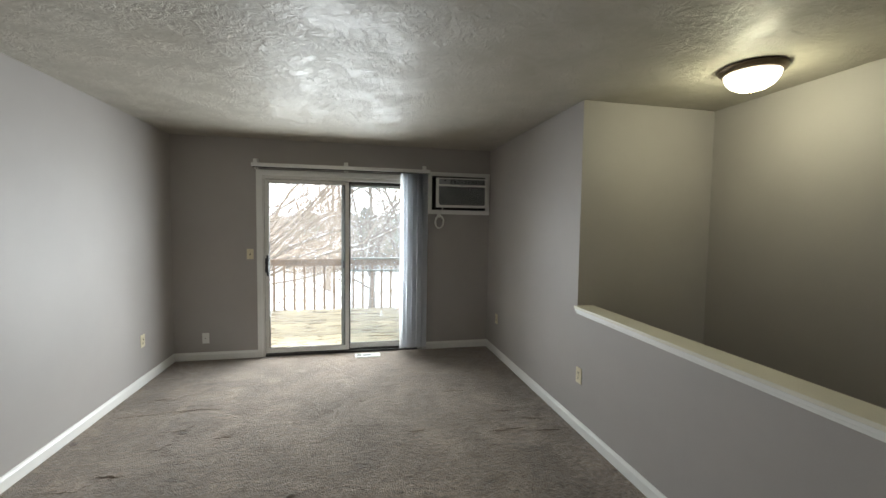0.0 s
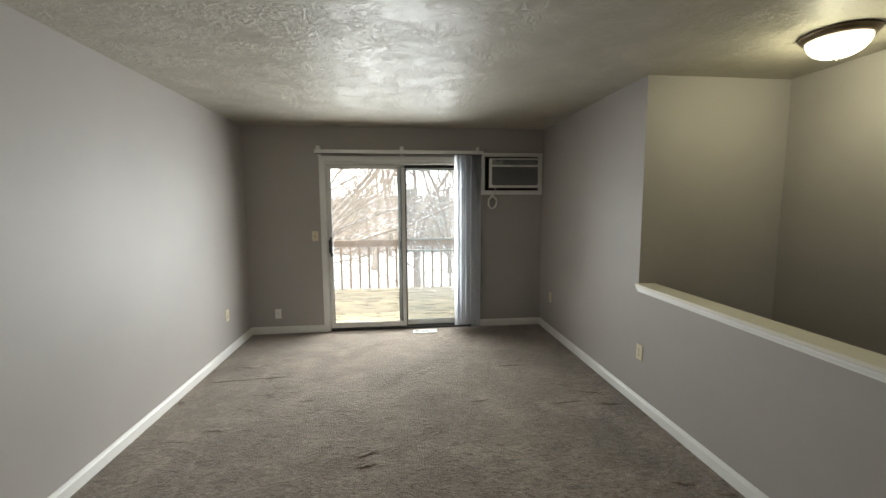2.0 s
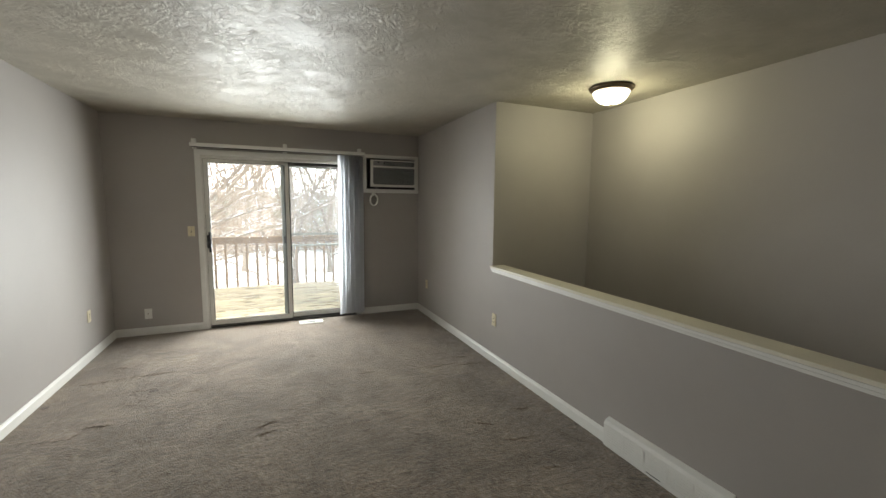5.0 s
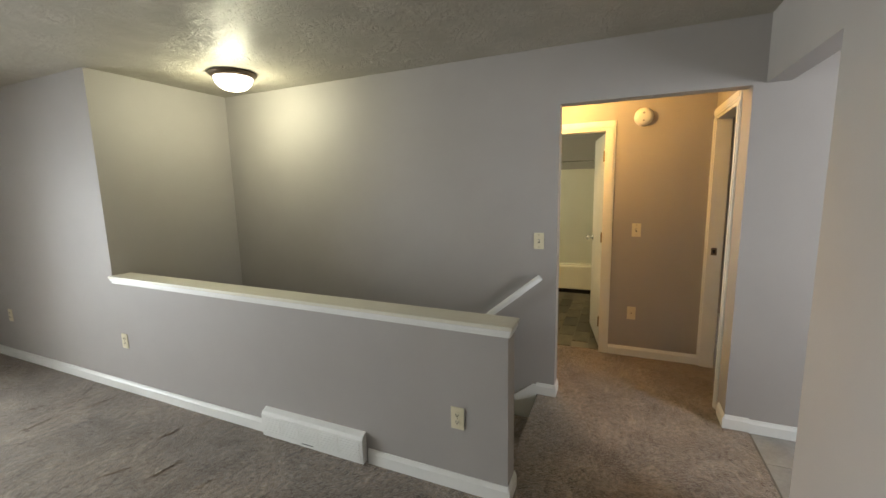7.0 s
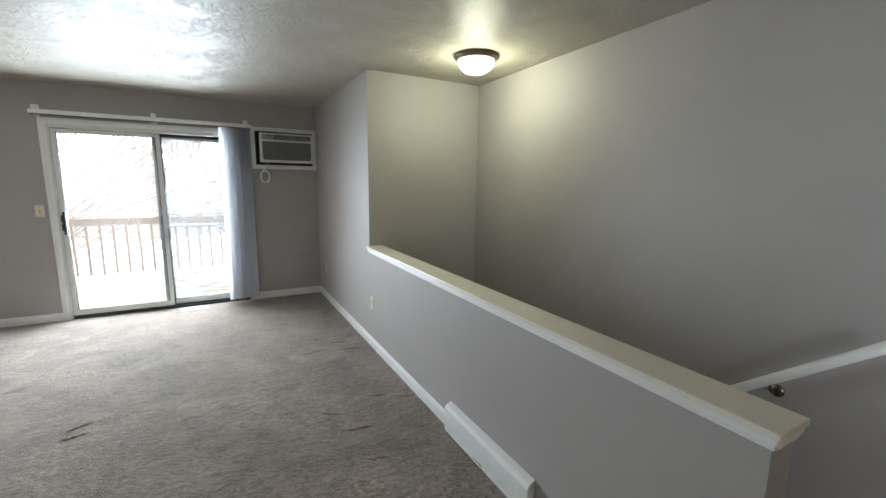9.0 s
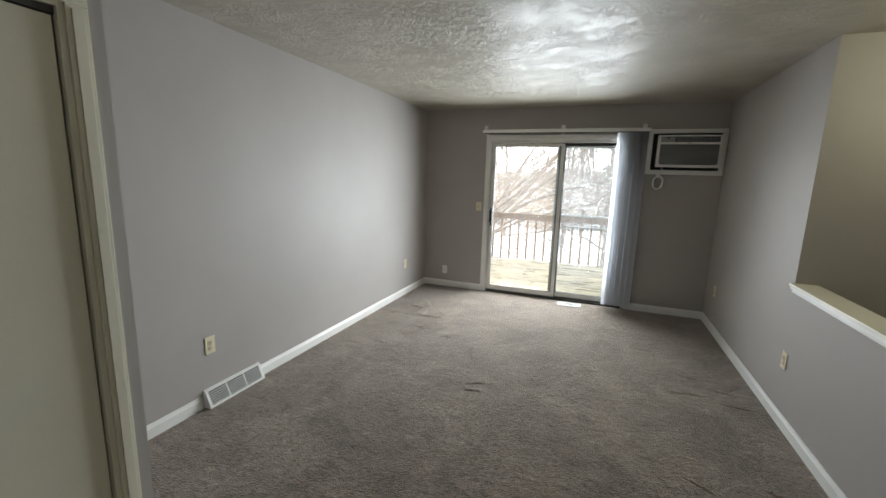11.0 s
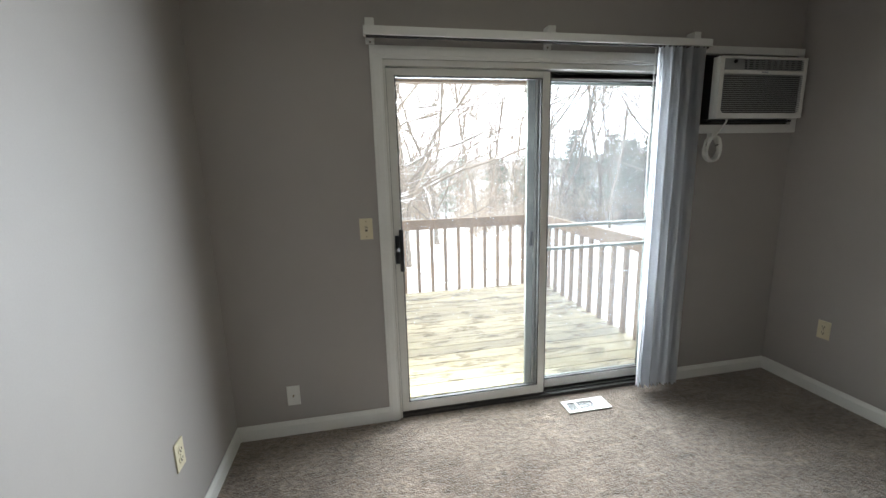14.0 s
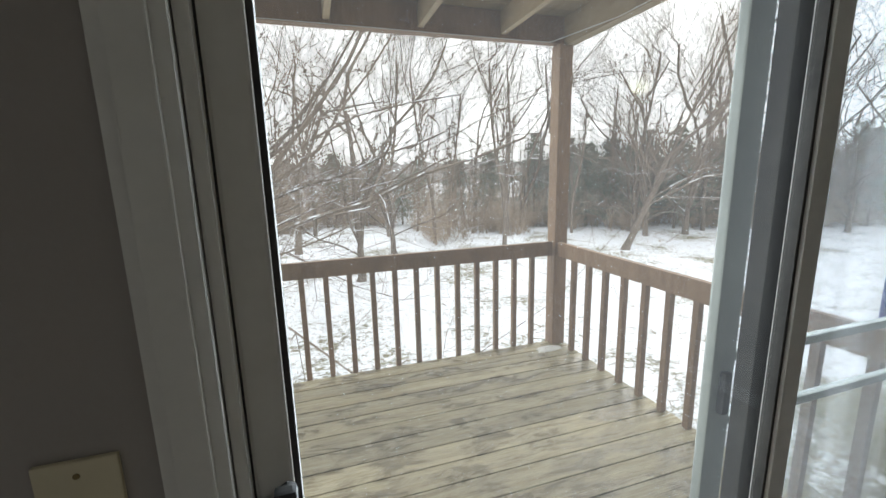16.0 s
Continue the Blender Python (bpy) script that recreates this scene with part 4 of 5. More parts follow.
tube(bm, [(2.9, 4.96, 1.62), (2.91, 4.93, 1.655), (2.915, 4.9, 1.7), (2.915, 4.895, 1.725)], 0.0048, 6)
part("cable", bm, WHITE, cord, smooth=True)
part("plug", one_box(2.868, 2.902, 4.945, 4.985, 1.6, 1.642, bevel=0.006), WHITE, cord, "white plug")
for x, z in ((2.859, 1.575), (2.93, 1.57)):
    bm = bmesh.new()
    tube(bm, [(x - 0.012, 4.965, z), (x, 4.951, z + 0.002), (x + 0.012, 4.965, z), (x, 4.979, z), (x - 0.012, 4.965, z)], 0.002, 5)
    part("twist_tie", bm, BLACK, cord, "black twist tie")

# ---- outlets and switches ----


def plate(kind, place, normal, mat, label, w=0.07, h=0.115):
    """A wall plate with its sockets or toggle, built facing -y and turned to the normal."""
    ob = thing(kind, label, "switch" if "switch" in kind else "outlet", group="wall plates")
    part("cover_plate", one_box(-w / 2, w / 2, -0.006, 0, -h / 2, h / 2, bevel=0.0022), mat, ob)
    for z in (-0.042, 0.042) if "switch" in kind else (0,):
        bm = bmesh.new()
        lathe(bm, [(0, -0.0075), (0.003, -0.007), (0.0035, -0.005), (0, -0.005)], (0, 0, z), "y", 8)
        part("screw", bm, BRASS, ob)
    if "switch" in kind:
        part("toggle_slot", one_box(-0.006, 0.006, -0.0068, -0.004, -0.013, 0.013), SLOT, ob)
        bm = bmesh.new()
        box(bm, -0.0045, 0.0045, -0.018, -0.005, -0.002, 0.010, 0.001)
        part("toggle", bm, mat, ob)
    elif kind == "cable_outlet":
        bm = bmesh.new()
        lathe(bm, [(0, -0.014), (0.004, -0.014), (0.0048, -0.013), (0.0048, -0.005), (0, -0.005)], (0, 0, 0.0), "y", 12)
        part("cable_socket", bm, BRASS, ob)
    else:
        for z in (-0.0195, 0.0195):
            bm = bmesh.new()
            lathe(bm, [(0, -0.009), (0.015, -0.009), (0.0165, -0.0075), (0.0165, -0.005), (0, -0.005)], (0, 0, z), "y", 20)
            sock = part("socket", bm, mat, ob)
            bm = bmesh.new()
            box(bm, -0.008, -0.0052, -0.0098, -0.008, z - 0.002, z + 0.008)
            box(bm, 0.0052, 0.008, -0.0098, -0.008, z - 0.001, z + 0.008)
            lathe(bm, [(0, -0.0096), (0.0034, -0.0098), (0.0034, -0.008), (0, -0.008)], (0, 0, z - 0.007), "y", 8)
            part("slots", bm, SLOT, sock)
    rz = {(0, -1): 0, (0, 1): 180, (1, 0): 90, (-1, 0): -90}[normal]
    ob.matrix_basis = pose(*place, 0, 0, rz)
    return ob


plate("cable_outlet", (0.314, 5.0, 0.24), (0, -1), WHITE, "white cable outlet plate low on the wall")
plate("light_switch", (0.775, 5.0, 1.163), (0, -1), IVORY, "ivory light switch beside the sliding door")
plate("electric_outlet", (0.0, 4.35, 0.41), (1, 0), IVORY, "ivory outlet low on the long wall")
plate("electric_outlet", (0.0, 1.485, 0.407), (1, 0), IVORY, "ivory outlet above a wall register")
plate("electric_outlet", (EAST, 2.842, 0.417), (-1, 0), IVORY, "ivory outlet below the half wall's end")
plate("electric_outlet", (EAST, 0.091, 0.391), (-1, 0), IVORY, "ivory double outlet on the half wall")
plate("electric_outlet", (EAST, 4.64, 0.425), (-1, 0), IVORY, "ivory outlet near the room's corner")
plate("light_switch", (STAIR, -0.09, 1.146), (-1, 0), IVORY, "ivory light switch above the stairs")
plate("light_switch", (5.64, -0.737, 1.138), (-1, 0), IVORY, "ivory light switch on the hall wall")
plate("cable_outlet", (5.64, -0.728, 0.397), (-1, 0), IVORY, "ivory phone plate low on the hall wall")

# ---- registers ----
reg = thing("baseboard_register", "long white metal wall register, dented and scuffed", "register", (EAST, 1.05, 0))
bm = bmesh.new()
prof = [(0, 0.006), (-0.042, 0.006), (-0.044, 0.150), (-0.034, 0.168), (0, 0.184)]
ends = [[bm.verts.new((EAST + dx, y, z)) for dx, z in prof] for y in (0.648, 1.406)]
bm.faces.new(ends[0]), bm.faces.new(ends[1])
for k in range(len(prof)):
    j = (k + 1) % len(prof)
    bm.faces.new((ends[0][k], ends[0][j], ends[1][j], ends[1][k]))
bmesh.ops.bevel(bm, geom=bm.edges[:], offset=0.002, segments=1, affect="EDGES")
part("cover", bm, TRIM, reg)
for k in range(5):
    y0 = 0.665 + k * 0.1455
    for j in range(7):
        z = 0.032 + j * 0.0155
        part("fin", one_box(EAST - 0.0465, EAST - 0.043, y0 + 0.005, y0 + 0.139, z, z + 0.0105), TRIM, reg)
part("damper_slot", one_box(EAST - 0.0475, EAST - 0.043, 0.998, 1.085, 0.0275, 0.0315), SLOT, reg, "dark damper slot")

wreg = thing("wall_register", "small white louvred baseboard register", "register", (0, 1.64, 0))
bm = bmesh.new()
prof = [(0, 0.002), (0.062, 0.002), (0.062, 0.014), (0.022, 0.112), (0, 0.118)]
ends = [[bm.verts.new((dx, y, z)) for dx, z in prof] for y in (1.412, 1.872)]
bm.faces.new(ends[0]), bm.faces.new(ends[1])
for k in range(len(prof)):
    j = (k + 1) % len(prof)
    bm.faces.new((ends[0][k], ends[0][j], ends[1][j], ends[1][k]))
part("cover", bm, TRIM, wreg)
for k in range(3):
    y0 = 1.432 + k * 0.142
    bm = bmesh.new()
    ring = [[bm.verts.new((0.062 - (z - 0.014) * 0.408 + d, y, z)) for d, z in ((-0.004, 0.021), (0.0012, 0.021), (0.0012, 0.106), (-0.004, 0.106))] for y in (y0, y0 + 0.13)]
    bm.faces.new(ring[0]), bm.faces.new(ring[1])
    for j in range(4):
        bm.faces.new((ring[0][j], ring[0][(j + 1) % 4], ring[1][(j + 1) % 4], ring[1][j]))
    # dark panel on the cover paints the shade behind the louvres
    part("opening", bm, AC_DARK, wreg, "dark sheet painted as the shade inside the duct")
    bm = bmesh.new()
    for j in range(6):
        z = 0.026 + j * 0.0135
        x = 0.062 - (z - 0.014) * 0.408
        box(bm, x - 0.003, x + 0.003, y0, y0 + 0.13, z, z + 0.0045)
    part("grille", bm, TRIM, wreg, "white louvre grille")

freg = thing("floor_register", "white metal floor register set in the carpet", "register", (2.05, 4.855, 0))
bm = bmesh.new()
RX0, RX1, RY0, RY1 = 1.908, 2.19, 4.795, 4.918
for d in ((RX0, RX1, RY0, RY0 + 0.022), (RX0, RX1, RY1 - 0.022, RY1), (RX0, RX0 + 0.022, RY0 + 0.022, RY1 - 0.022), (RX1 - 0.022, RX1, RY0 + 0.022, RY1 - 0.022),
          (1.985, 1.997, RY0 + 0.022, RY1 - 0.022), (2.1, 2.112, RY0 + 0.022, RY1 - 0.022)):
    box(bm, d[0], d[1], d[2], d[3], 0.001, 0.008, 0.0015)
part("rim", bm, TRIM, freg)
# near-black plate on the carpet stands for the shade down the duct
part("opening", one_box(RX0 + 0.01, RX1 - 0.01, RY0 + 0.01, RY1 - 0.01, 0.0008, 0.003), SLOT, freg, "dark sheet painted as the shade inside the duct")
for k in range(20):
    if k < 8:
        part("slat", one_box(RX0 + 0.022, 1.985, RY0 + 0.026 + k * 0.0094, RY0 + 0.0278 + k * 0.0094, 0.003, 0.004), TRIM, freg)
    else:
        part("slat", one_box(2.0 + (k - 8) * 0.0086, 2.002 + (k - 8) * 0.0086, RY0 + 0.022, RY1 - 0.022, 0.003, 0.0045), TRIM, freg)
part("damper_plate", one_box(2.114, RX1 - 0.024, RY0 + 0.024, RY1 - 0.024, 0.003, 0.0065), TRIM, freg)

# ---- ceiling light over the stairs ----
light = thing("ceiling_light", "lit frosted dome light with a bronze rim", "ceiling light", (4.12, 2.13, H))
bm = bmesh.new()
lathe(bm, [(0.0, H - 0.001), (0.164, H - 0.001), (0.168, 2.416), (0.165, 2.408), (0.158, 2.402), (0.152, 2.393), (0.14, 2.386), (0.132, 2.392), (0.132, 2.416), (0, 2.416)], (4.12, 2.13, 0))
part("rim", bm, BRONZE, light, "brushed bronze rim", smooth=True)
bm = bmesh.new()
lathe(bm, [(0.137, 2.398), (0.136, 2.378), (0.127, 2.353), (0.107, 2.328), (0.075, 2.308), (0.035, 2.299), (0, 2.298)], (4.12, 2.13, 0))
dome = part("shade", bm, SHADE, light, "glowing frosted glass bowl", smooth=True)
dome.visible_shadow = False
bm = bmesh.new()
lathe(bm, [(0, 2.302), (0.008, 2.299), (0.009, 2.291), (0.004, 2.284), (0, 2.283)], (4.12, 2.13, 0), sides=14)
part("finial", bm, BRONZE, light, "small bronze finial", smooth=True)

hlight = thing("ceiling_light", "warm frosted hall dome light", "ceiling light", (5.15, -0.1, H))
bm = bmesh.new()
lathe(bm, [(0.0, H - 0.001), (0.13, H - 0.001), (0.135, 2.41), (0.125, 2.395), (0, 2.395)], (5.15, -0.1, 0))
part("rim", bm, BRONZE, hlight, "brushed bronze rim", smooth=True)
bm = bmesh.new()
lathe(bm, [(0.12, 2.394), (0.118, 2.37), (0.1, 2.335), (0.06, 2.31), (0, 2.302)], (5.15, -0.1, 0))
hall_dome = part("shade", bm, SHADE, hlight, "glowing frosted glass bowl", smooth=True)
hall_dome.visible_shadow = False

# ---- hall, bathroom and closet ----
det = thing("smoke_detector", "round white smoke detector high on the hall wall", "smoke detector", (5.64, -0.75, 2.075))
bm = bmesh.new()
lathe(bm, [(0, 0), (0.072, 0), (0.073, -0.012), (0.066, -0.018), (0.062, -0.034), (0.05, -0.042), (0, -0.044)], (5.64, -0.75, 2.075), "x", 32)
part("housing", bm, WHITE, det, smooth=True)
bm = bmesh.new()
lathe(bm, [(0, -0.0465), (0.008, -0.0465), (0.009, -0.044), (0.009, -0.042), (0, -0.042)], (5.64, -0.75, 2.105), "x", 12)
lathe(bm, [(0, -0.0465), (0.006, -0.0465), (0.007, -0.044), (0.007, -0.042), (0, -0.042)], (5.64, -0.75, 2.045), "x", 12)
part("test_button", bm, AC_GREY, det, "small grey test button")


bdoor = thing("bathroom_door", "white panel door standing open into the bathroom", "door", (5.762, -0.49, 0), kind="structure")
part("leaf", one_box(5.762, 6.44, -0.51, -0.475, 0.012, 1.982, bevel=0.003), TRIM, bdoor)
for z in (0.25, 1.05, 1.78):
    bm = bmesh.new()
    box(bm, 5.764, 5.8, -0.4755, -0.4715, z - 0.045, z + 0.045, 0.001)
    tube(bm, [(5.764, -0.469, z - 0.047), (5.764, -0.469, z + 0.047)], 0.006, 8)
    part("hinge", bm, BRASS, bdoor, "brass hinge")
bm = bmesh.new()
lathe(bm, [(0, 0.075), (0.018, 0.07), (0.026, 0.055), (0.024, 0.04), (0.01, 0.03), (0.01, 0.01), (0.028, 0.006), (0.03, 0), (0, 0)], (6.37, -0.475, 0.98), "y", 20)
part("knob", bm, CHROME, bdoor, "polished round knob", smooth=True)
bdoor.matrix_basis = pose(5.762, -0.472, 0, 0, 0, 10.5)

hdoor = thing("hall_door", "white door standing ajar in the hall", "door", (4.95, -1.36, 0), kind="structure")
part("leaf", one_box(4.952, 4.988, -2.02, -1.362, 0.012, 2.0, bevel=0.003), TRIM, hdoor)
strike = thing("strike_plate", "dark strike plate in the white jamb", "strike plate", (5.6, -1.31, 0.98))
part("plate", one_box(5.5995, 5.602, -1.325, -1.285, 0.95, 1.01), BRONZE, strike)
part("hole", one_box(5.599, 5.6005, -1.315, -1.295, 0.965, 0.995), SLOT, strike)

tub = thing("bathtub", "white acrylic bathtub with a moulded surround", "bathtub", (8.1, 0.3, 0))
bm = bmesh.new()
box(bm, 7.72, 7.78, -0.555, 1.195, 0.06, 0.4, 0.02)
box(bm, 7.75, 7.84, -0.555, 1.195, 0.36, 0.42, 0.02)
box(bm, 7.84, 8.49, -0.555, 1.195, 0.06, 0.14, 0.01)
part("apron", bm, TUB, tub)
for dims in ((8.44, 8.495, -0.555, 1.195, 0.14, 1.78), (7.78, 8.44, -0.558, -0.5, 0.42, 1.78), (7.78, 8.44, 1.14, 1.197, 0.42, 1.78)):
    part("surround_panel", one_box(*dims, bevel=0.015), TUB, tub, "glossy white wall surround")
part("soap_ledge", one_box(8.36, 8.45, 0.3, 0.5, 0.75, 0.79, bevel=0.015), TUB, tub)
# near-black strip fills the toe gap to give its shade
part("plinth", one_box(7.75, 7.78, -0.555, 1.195, 0.0, 0.06), SLOT, tub, "dark strip painted as the shaded gap under the apron")
rod = thing("shower_rod", "straight chrome shower curtain rod", "shower rod", (7.8, 0.3, 1.86))
bm = bmesh.new()
tube(bm, [(7.8, -0.56, 1.86), (7.8, 1.2, 1.86)], 0.0125, 12)
part("bar", bm, CHROME, rod, smooth=True)
for y, s in ((-0.56, 1), (1.2, -1)):
    bm = bmesh.new()
    lathe(bm, [(0, 0), (0.03, 0), (0.028, 0.01 * s), (0.015, 0.02 * s), (0, 0.02 * s)], (7.8, y, 1.86), "y", 16)
    part("flange", bm, CHROME, rod)

closet = thing("closet_door", "pale cream sliding closet door panel", "closet door", (0.65, -0.2, 0))
part("panel", one_box(0.655, 0.685, -0.28, 0.5, 0.012, 1.985, bevel=0.003), PALE_DOOR, closet)
part("panel", one_box(0.615, 0.645, -0.93, -0.2, 0.012, 1.985, bevel=0.003), PALE_DOOR, closet)
part("top_track", one_box(0.605, 0.69, -0.93, 0.505, 1.99, 2.011), RUBBER, closet, "dark top track")

hook = thing("coat_hook", "chrome double coat hook on a white board", "coat hook", (2.85, SOUTH, 1.61))
part("board", one_box(2.79, 2.912, SOUTH + 0.001, SOUTH + 0.018, 1.572, 1.652, bevel=0.003), TRIM, hook, "white mounting board")
bm = bmesh.new()
for curl in (((0.018, 1.632), (0.038, 1.633), (0.053, 1.643), (0.06, 1.656), (0.059, 1.668), (0.052, 1.671)),
             ((0.018, 1.615), (0.034, 1.596), (0.048, 1.583), (0.061, 1.587), (0.064, 1.599), (0.058, 1.606))):
    tube(bm, [(2.872, SOUTH + out, z) for out, z in curl], [0.006, 0.0055, 0.005, 0.005, 0.006, 0.0075], 10)
box(bm, 2.86, 2.884, SOUTH + 0.017, SOUTH + 0.023, 1.598, 1.642, 0.003)
part("hook", bm, CHROME, hook, smooth=True)

# ---- balcony deck ----
DZ, DX0, DX1, DY1 = 0.03, -1.2, 2.96, 7.52
deck = thing("deck", "wet weathered wooden balcony deck", "deck", (0.9, 6.3, DZ), kind="structure")
board_w = 0.142
for k in range(16):
    y0 = 5.165 + k * board_w
    m = one_box(DX0, DX1, y0, y0 + board_w - 0.007, DZ - 0.036, DZ, bevel=0.005)
    part("plank", m, DECK, deck)
part("rim_joist", one_box(DX0, DX1, 7.465, 7.5, -0.3, -0.01), RAILWOOD, deck)
part("rim_joist", one_box(2.945, 2.98, 5.15, 7.46, -0.3, -0.01), RAILWOOD, deck)
bm = bmesh.new()
for x in (-1.1, -0.5, 0.1, 0.7, 1.3, 1.9, 2.5):
    box(bm, x, x + 0.04, 5.15, 7.46, -0.26, -0.01)
part("under_joists", bm, JOIST, deck)

rails = thing("deck_railing", "brown stained wooden deck railing with square balusters", "railing", (2.9, 7.45, DZ))
part("top_rail", one_box(DX0, 2.85, 7.388, 7.426, 0.79, 0.905, bevel=0.004), RAILWOOD, rails)
part("top_rail", one_box(2.866, 2.904, 5.16, 7.35, 0.79, 0.905, bevel=0.004), RAILWOOD, rails)
bal_mesh = None
for k in range(24):
    x = 2.69 - k * 0.1635
    if bal_mesh is None:
        bal = part("baluster", one_box(x - 0.018, x + 0.018, 7.427, 7.463, -0.2, 0.88, bevel=0.002), RAILWOOD, rails)
        bal_mesh = bal
    else:
        b = bal_mesh.copy()
        scene.collection.objects.link(b)
        b.matrix_basis = Matrix.Translation((-0.1635 * k, 0, 0))
for k in range(12):
    b = bal_mesh.copy()
    scene.collection.objects.link(b)
    b.matrix_basis = Matrix.Translation((2.924 - 2.69, 7.2 - 7.445 - 0.181 * k, 0))
post = thing("deck_post", "brown wooden corner post holding the upper deck", "post", (2.9, 7.405, -2.9))
part("shaft", one_box(2.84, 2.955, 7.35, 7.46, -2.9, 2.398, bevel=0.006), RAILWOOD, post)
post2 = copy_thing(post, pose(-1.15, 7.405, -2.9))

upper = thing("upper_deck", "underside of the wooden upper deck on joists", "deck", (0.9, 6.3, 2.4), kind="structure")
part("beam", one_box(DX0, 2.97, 7.38, 7.46, 2.4, 2.585, bevel=0.004), RAILWOOD, upper, "brown front beam")
part("edge_beam", one_box(2.89, 2.97, 5.15, 7.38, 2.385, 2.585, bevel=0.004), JOIST, upper, "timber edge beam")
for k in range(7):
    x = 2.39 - 0.605 * k
    part("joist", one_box(x - 0.02, x + 0.02, 5.15, 7.38, 2.43, 2.585, bevel=0.003), JOIST, upper)
for k in range(16):
    y0 = 5.15 + k * board_w
    part("plank", one_box(DX0, DX1, y0, y0 + board_w - 0.005, 2.588, 2.622, bevel=0.003), JOIST, upper)
patch = thing("snow_patch", "small patch of wet snow at the post's foot", "snow", (2.76, 7.28, DZ))
bm = bmesh.new()
centre = bm.verts.new((2.77, 7.29, DZ + 0.012))
rims = [[bm.verts.new((2.77 + w * 0.11 * math.cos(a) * (1 + 0.3 * noise.noise(Vector((3 * math.cos(a), 3 * math.sin(a), 2)))), 7.29 + w * 0.055 * math.sin(a), z))
         for a in (2 * math.pi * k / 20 for k in range(20))] for w, z in ((0.7, DZ + 0.009), (1.0, DZ + 0.001))]
for k in range(20):
    j = (k + 1) % 20
    bm.faces.new((centre, rims[0][k], rims[0][j]))
    bm.faces.new((rims[0][k], rims[1][k], rims[1][j], rims[0][j]))
part("slush", bm, WHITE, patch, smooth=True)
wire = thing("cable", "thin pale cable strung under the upper deck", "cable", (2.6, 7.2, 2.38))
bm = bmesh.new()
tube(bm, [(-1.1, 7.37, 2.412), (1.0, 7.37, 2.402), (2.5, 7.37, 2.398), (2.75, 7.34, 2.39), (2.885, 6.8, 2.39), (2.885, 5.6, 2.4)], 0.003, 5)
part("strand", bm, WHITE, wire)

# ---- outdoors ----
GZ = -3.0


def ground_height(x, y):
    return GZ + 0.18 * noise.noise(Vector((x * 0.08, y * 0.08, 0))) + 0.03 * noise.noise(Vector((x * 0.5, y * 0.5, 3)))


axis = sorted({round(math.copysign(abs(k) ** 1.9 * 0.035, k), 3) for k in range(-120, 121)})
axis = [-3000.0] + [a for a in axis if -320 < a < 320] + [3000.0]
nv = len(axis)
gverts = [(x + 6, y + 14, ground_height(x + 6, y + 14)) for y in axis for x in axis]
gfaces = [(j * nv + i, j * nv + i + 1, (j + 1) * nv + i + 1, (j + 1) * nv + i) for j in range(nv - 1) for i in range(nv - 1)]
gme = bpy.data.meshes.new("ground")
gme.from_pydata(gverts, [], gfaces)
gme.materials.append(SNOW)
for p in gme.polygons:
    p.use_smooth = True
tagged(new("ground", gme), "patchy snow over grass and leaf litter", "ground", "", "structure")


class Wood:
    """Collects tapered bars as plain vertex and face lists."""

    def __init__(self):
        self.v, self.f = [], []

    def bar(self, a, b, ra, rb, sides):
        d = (b - a).normalized()
        s = d.cross(Vector((0.3, 0.2, 1))).normalized()
        u = d.cross(s)
        n = len(self.v)
        for p, r in ((a, ra), (b, rb)):
            for k in range(sides):
                w = 2 * math.pi * k / sides
                self.v.append(tuple(p + r * (math.cos(w) * s + math.sin(w) * u)))
        for k in range(sides):
            j = (k + 1) % sides
            self.f.append((n + k, n + j, n + sides + j, n + sides + k))

    def object(self, name, mat, parent=None):
        me = bpy.data.meshes.new(name)
        me.from_pydata(self.v, [], self.f)
        me.materials.append(mat)
        ob = new(name, me)
        if parent is not None:
            ob.parent = parent
        return ob


def grow(rng, wood, twigs, p, d, length, radius, level, spread, lift):
    """One limb: a few bent pieces, with side limbs along it."""
    steps = (6, 7, 4, 3, 2, 1)[level]
    droop = lift if level < 2 else lift * 0.5
    for k in range(steps):
        bend = Vector((rng.gauss(0, 1), rng.gauss(0, 1), rng.gauss(0, 0.8))) * (0.08, 0.17, 0.17, 0.21, 0.25, 0.3)[level]
        d = (d + bend + Vector((0, 0, droop))).normalized()
        q = p + d * (length / steps)
        r2 = radius * (1 - 0.75 / steps)
        (wood if level < 2 else twigs).bar(p, q, radius, r2, 7 if level == 0 else 5 if level < 2 else 3)
        p, radius = q, r2
        if level < (5 if radius > 0.004 else 4) and (level > 0 or k > 0) and (level != 1 or k in (0, 2, 3, 5, 6)):
            for _ in range(2 if level in (0, 2) else 1 + (rng.random() < 0.5)):
                side = Vector((rng.gauss(0, 1), rng.gauss(0, 1), rng.gauss(0.15, 0.5))).normalized()
                nd = (d * (1 - spread) + side * spread).normalized()
                nl = length * rng.uniform(0.38, 0.7) * (0.8 if level == 0 else 1)
                if nl > 0.2:
                    grow(rng, wood, twigs, p, nd, nl, max(0.005, radius * rng.uniform(0.38, 0.6)), level + 1, spread, lift)


def bare_tree(seed, height, radius, lean, label, spread=0.55, lift=0.08):
    rng = random.Random(seed)
    ob = thing("bare_tree", label, "tree", group="yard trees")
    wood, twigs = Wood(), Wood()
    grow(rng, wood, twigs, Vector((0, 0, -0.1)), Vector((lean[0], lean[1], 1)).normalized(), height, radius, 0, spread, lift)
    wood.object("trunk", BARK, ob)
    twigs.object("crown", TWIGS, ob)
    return ob


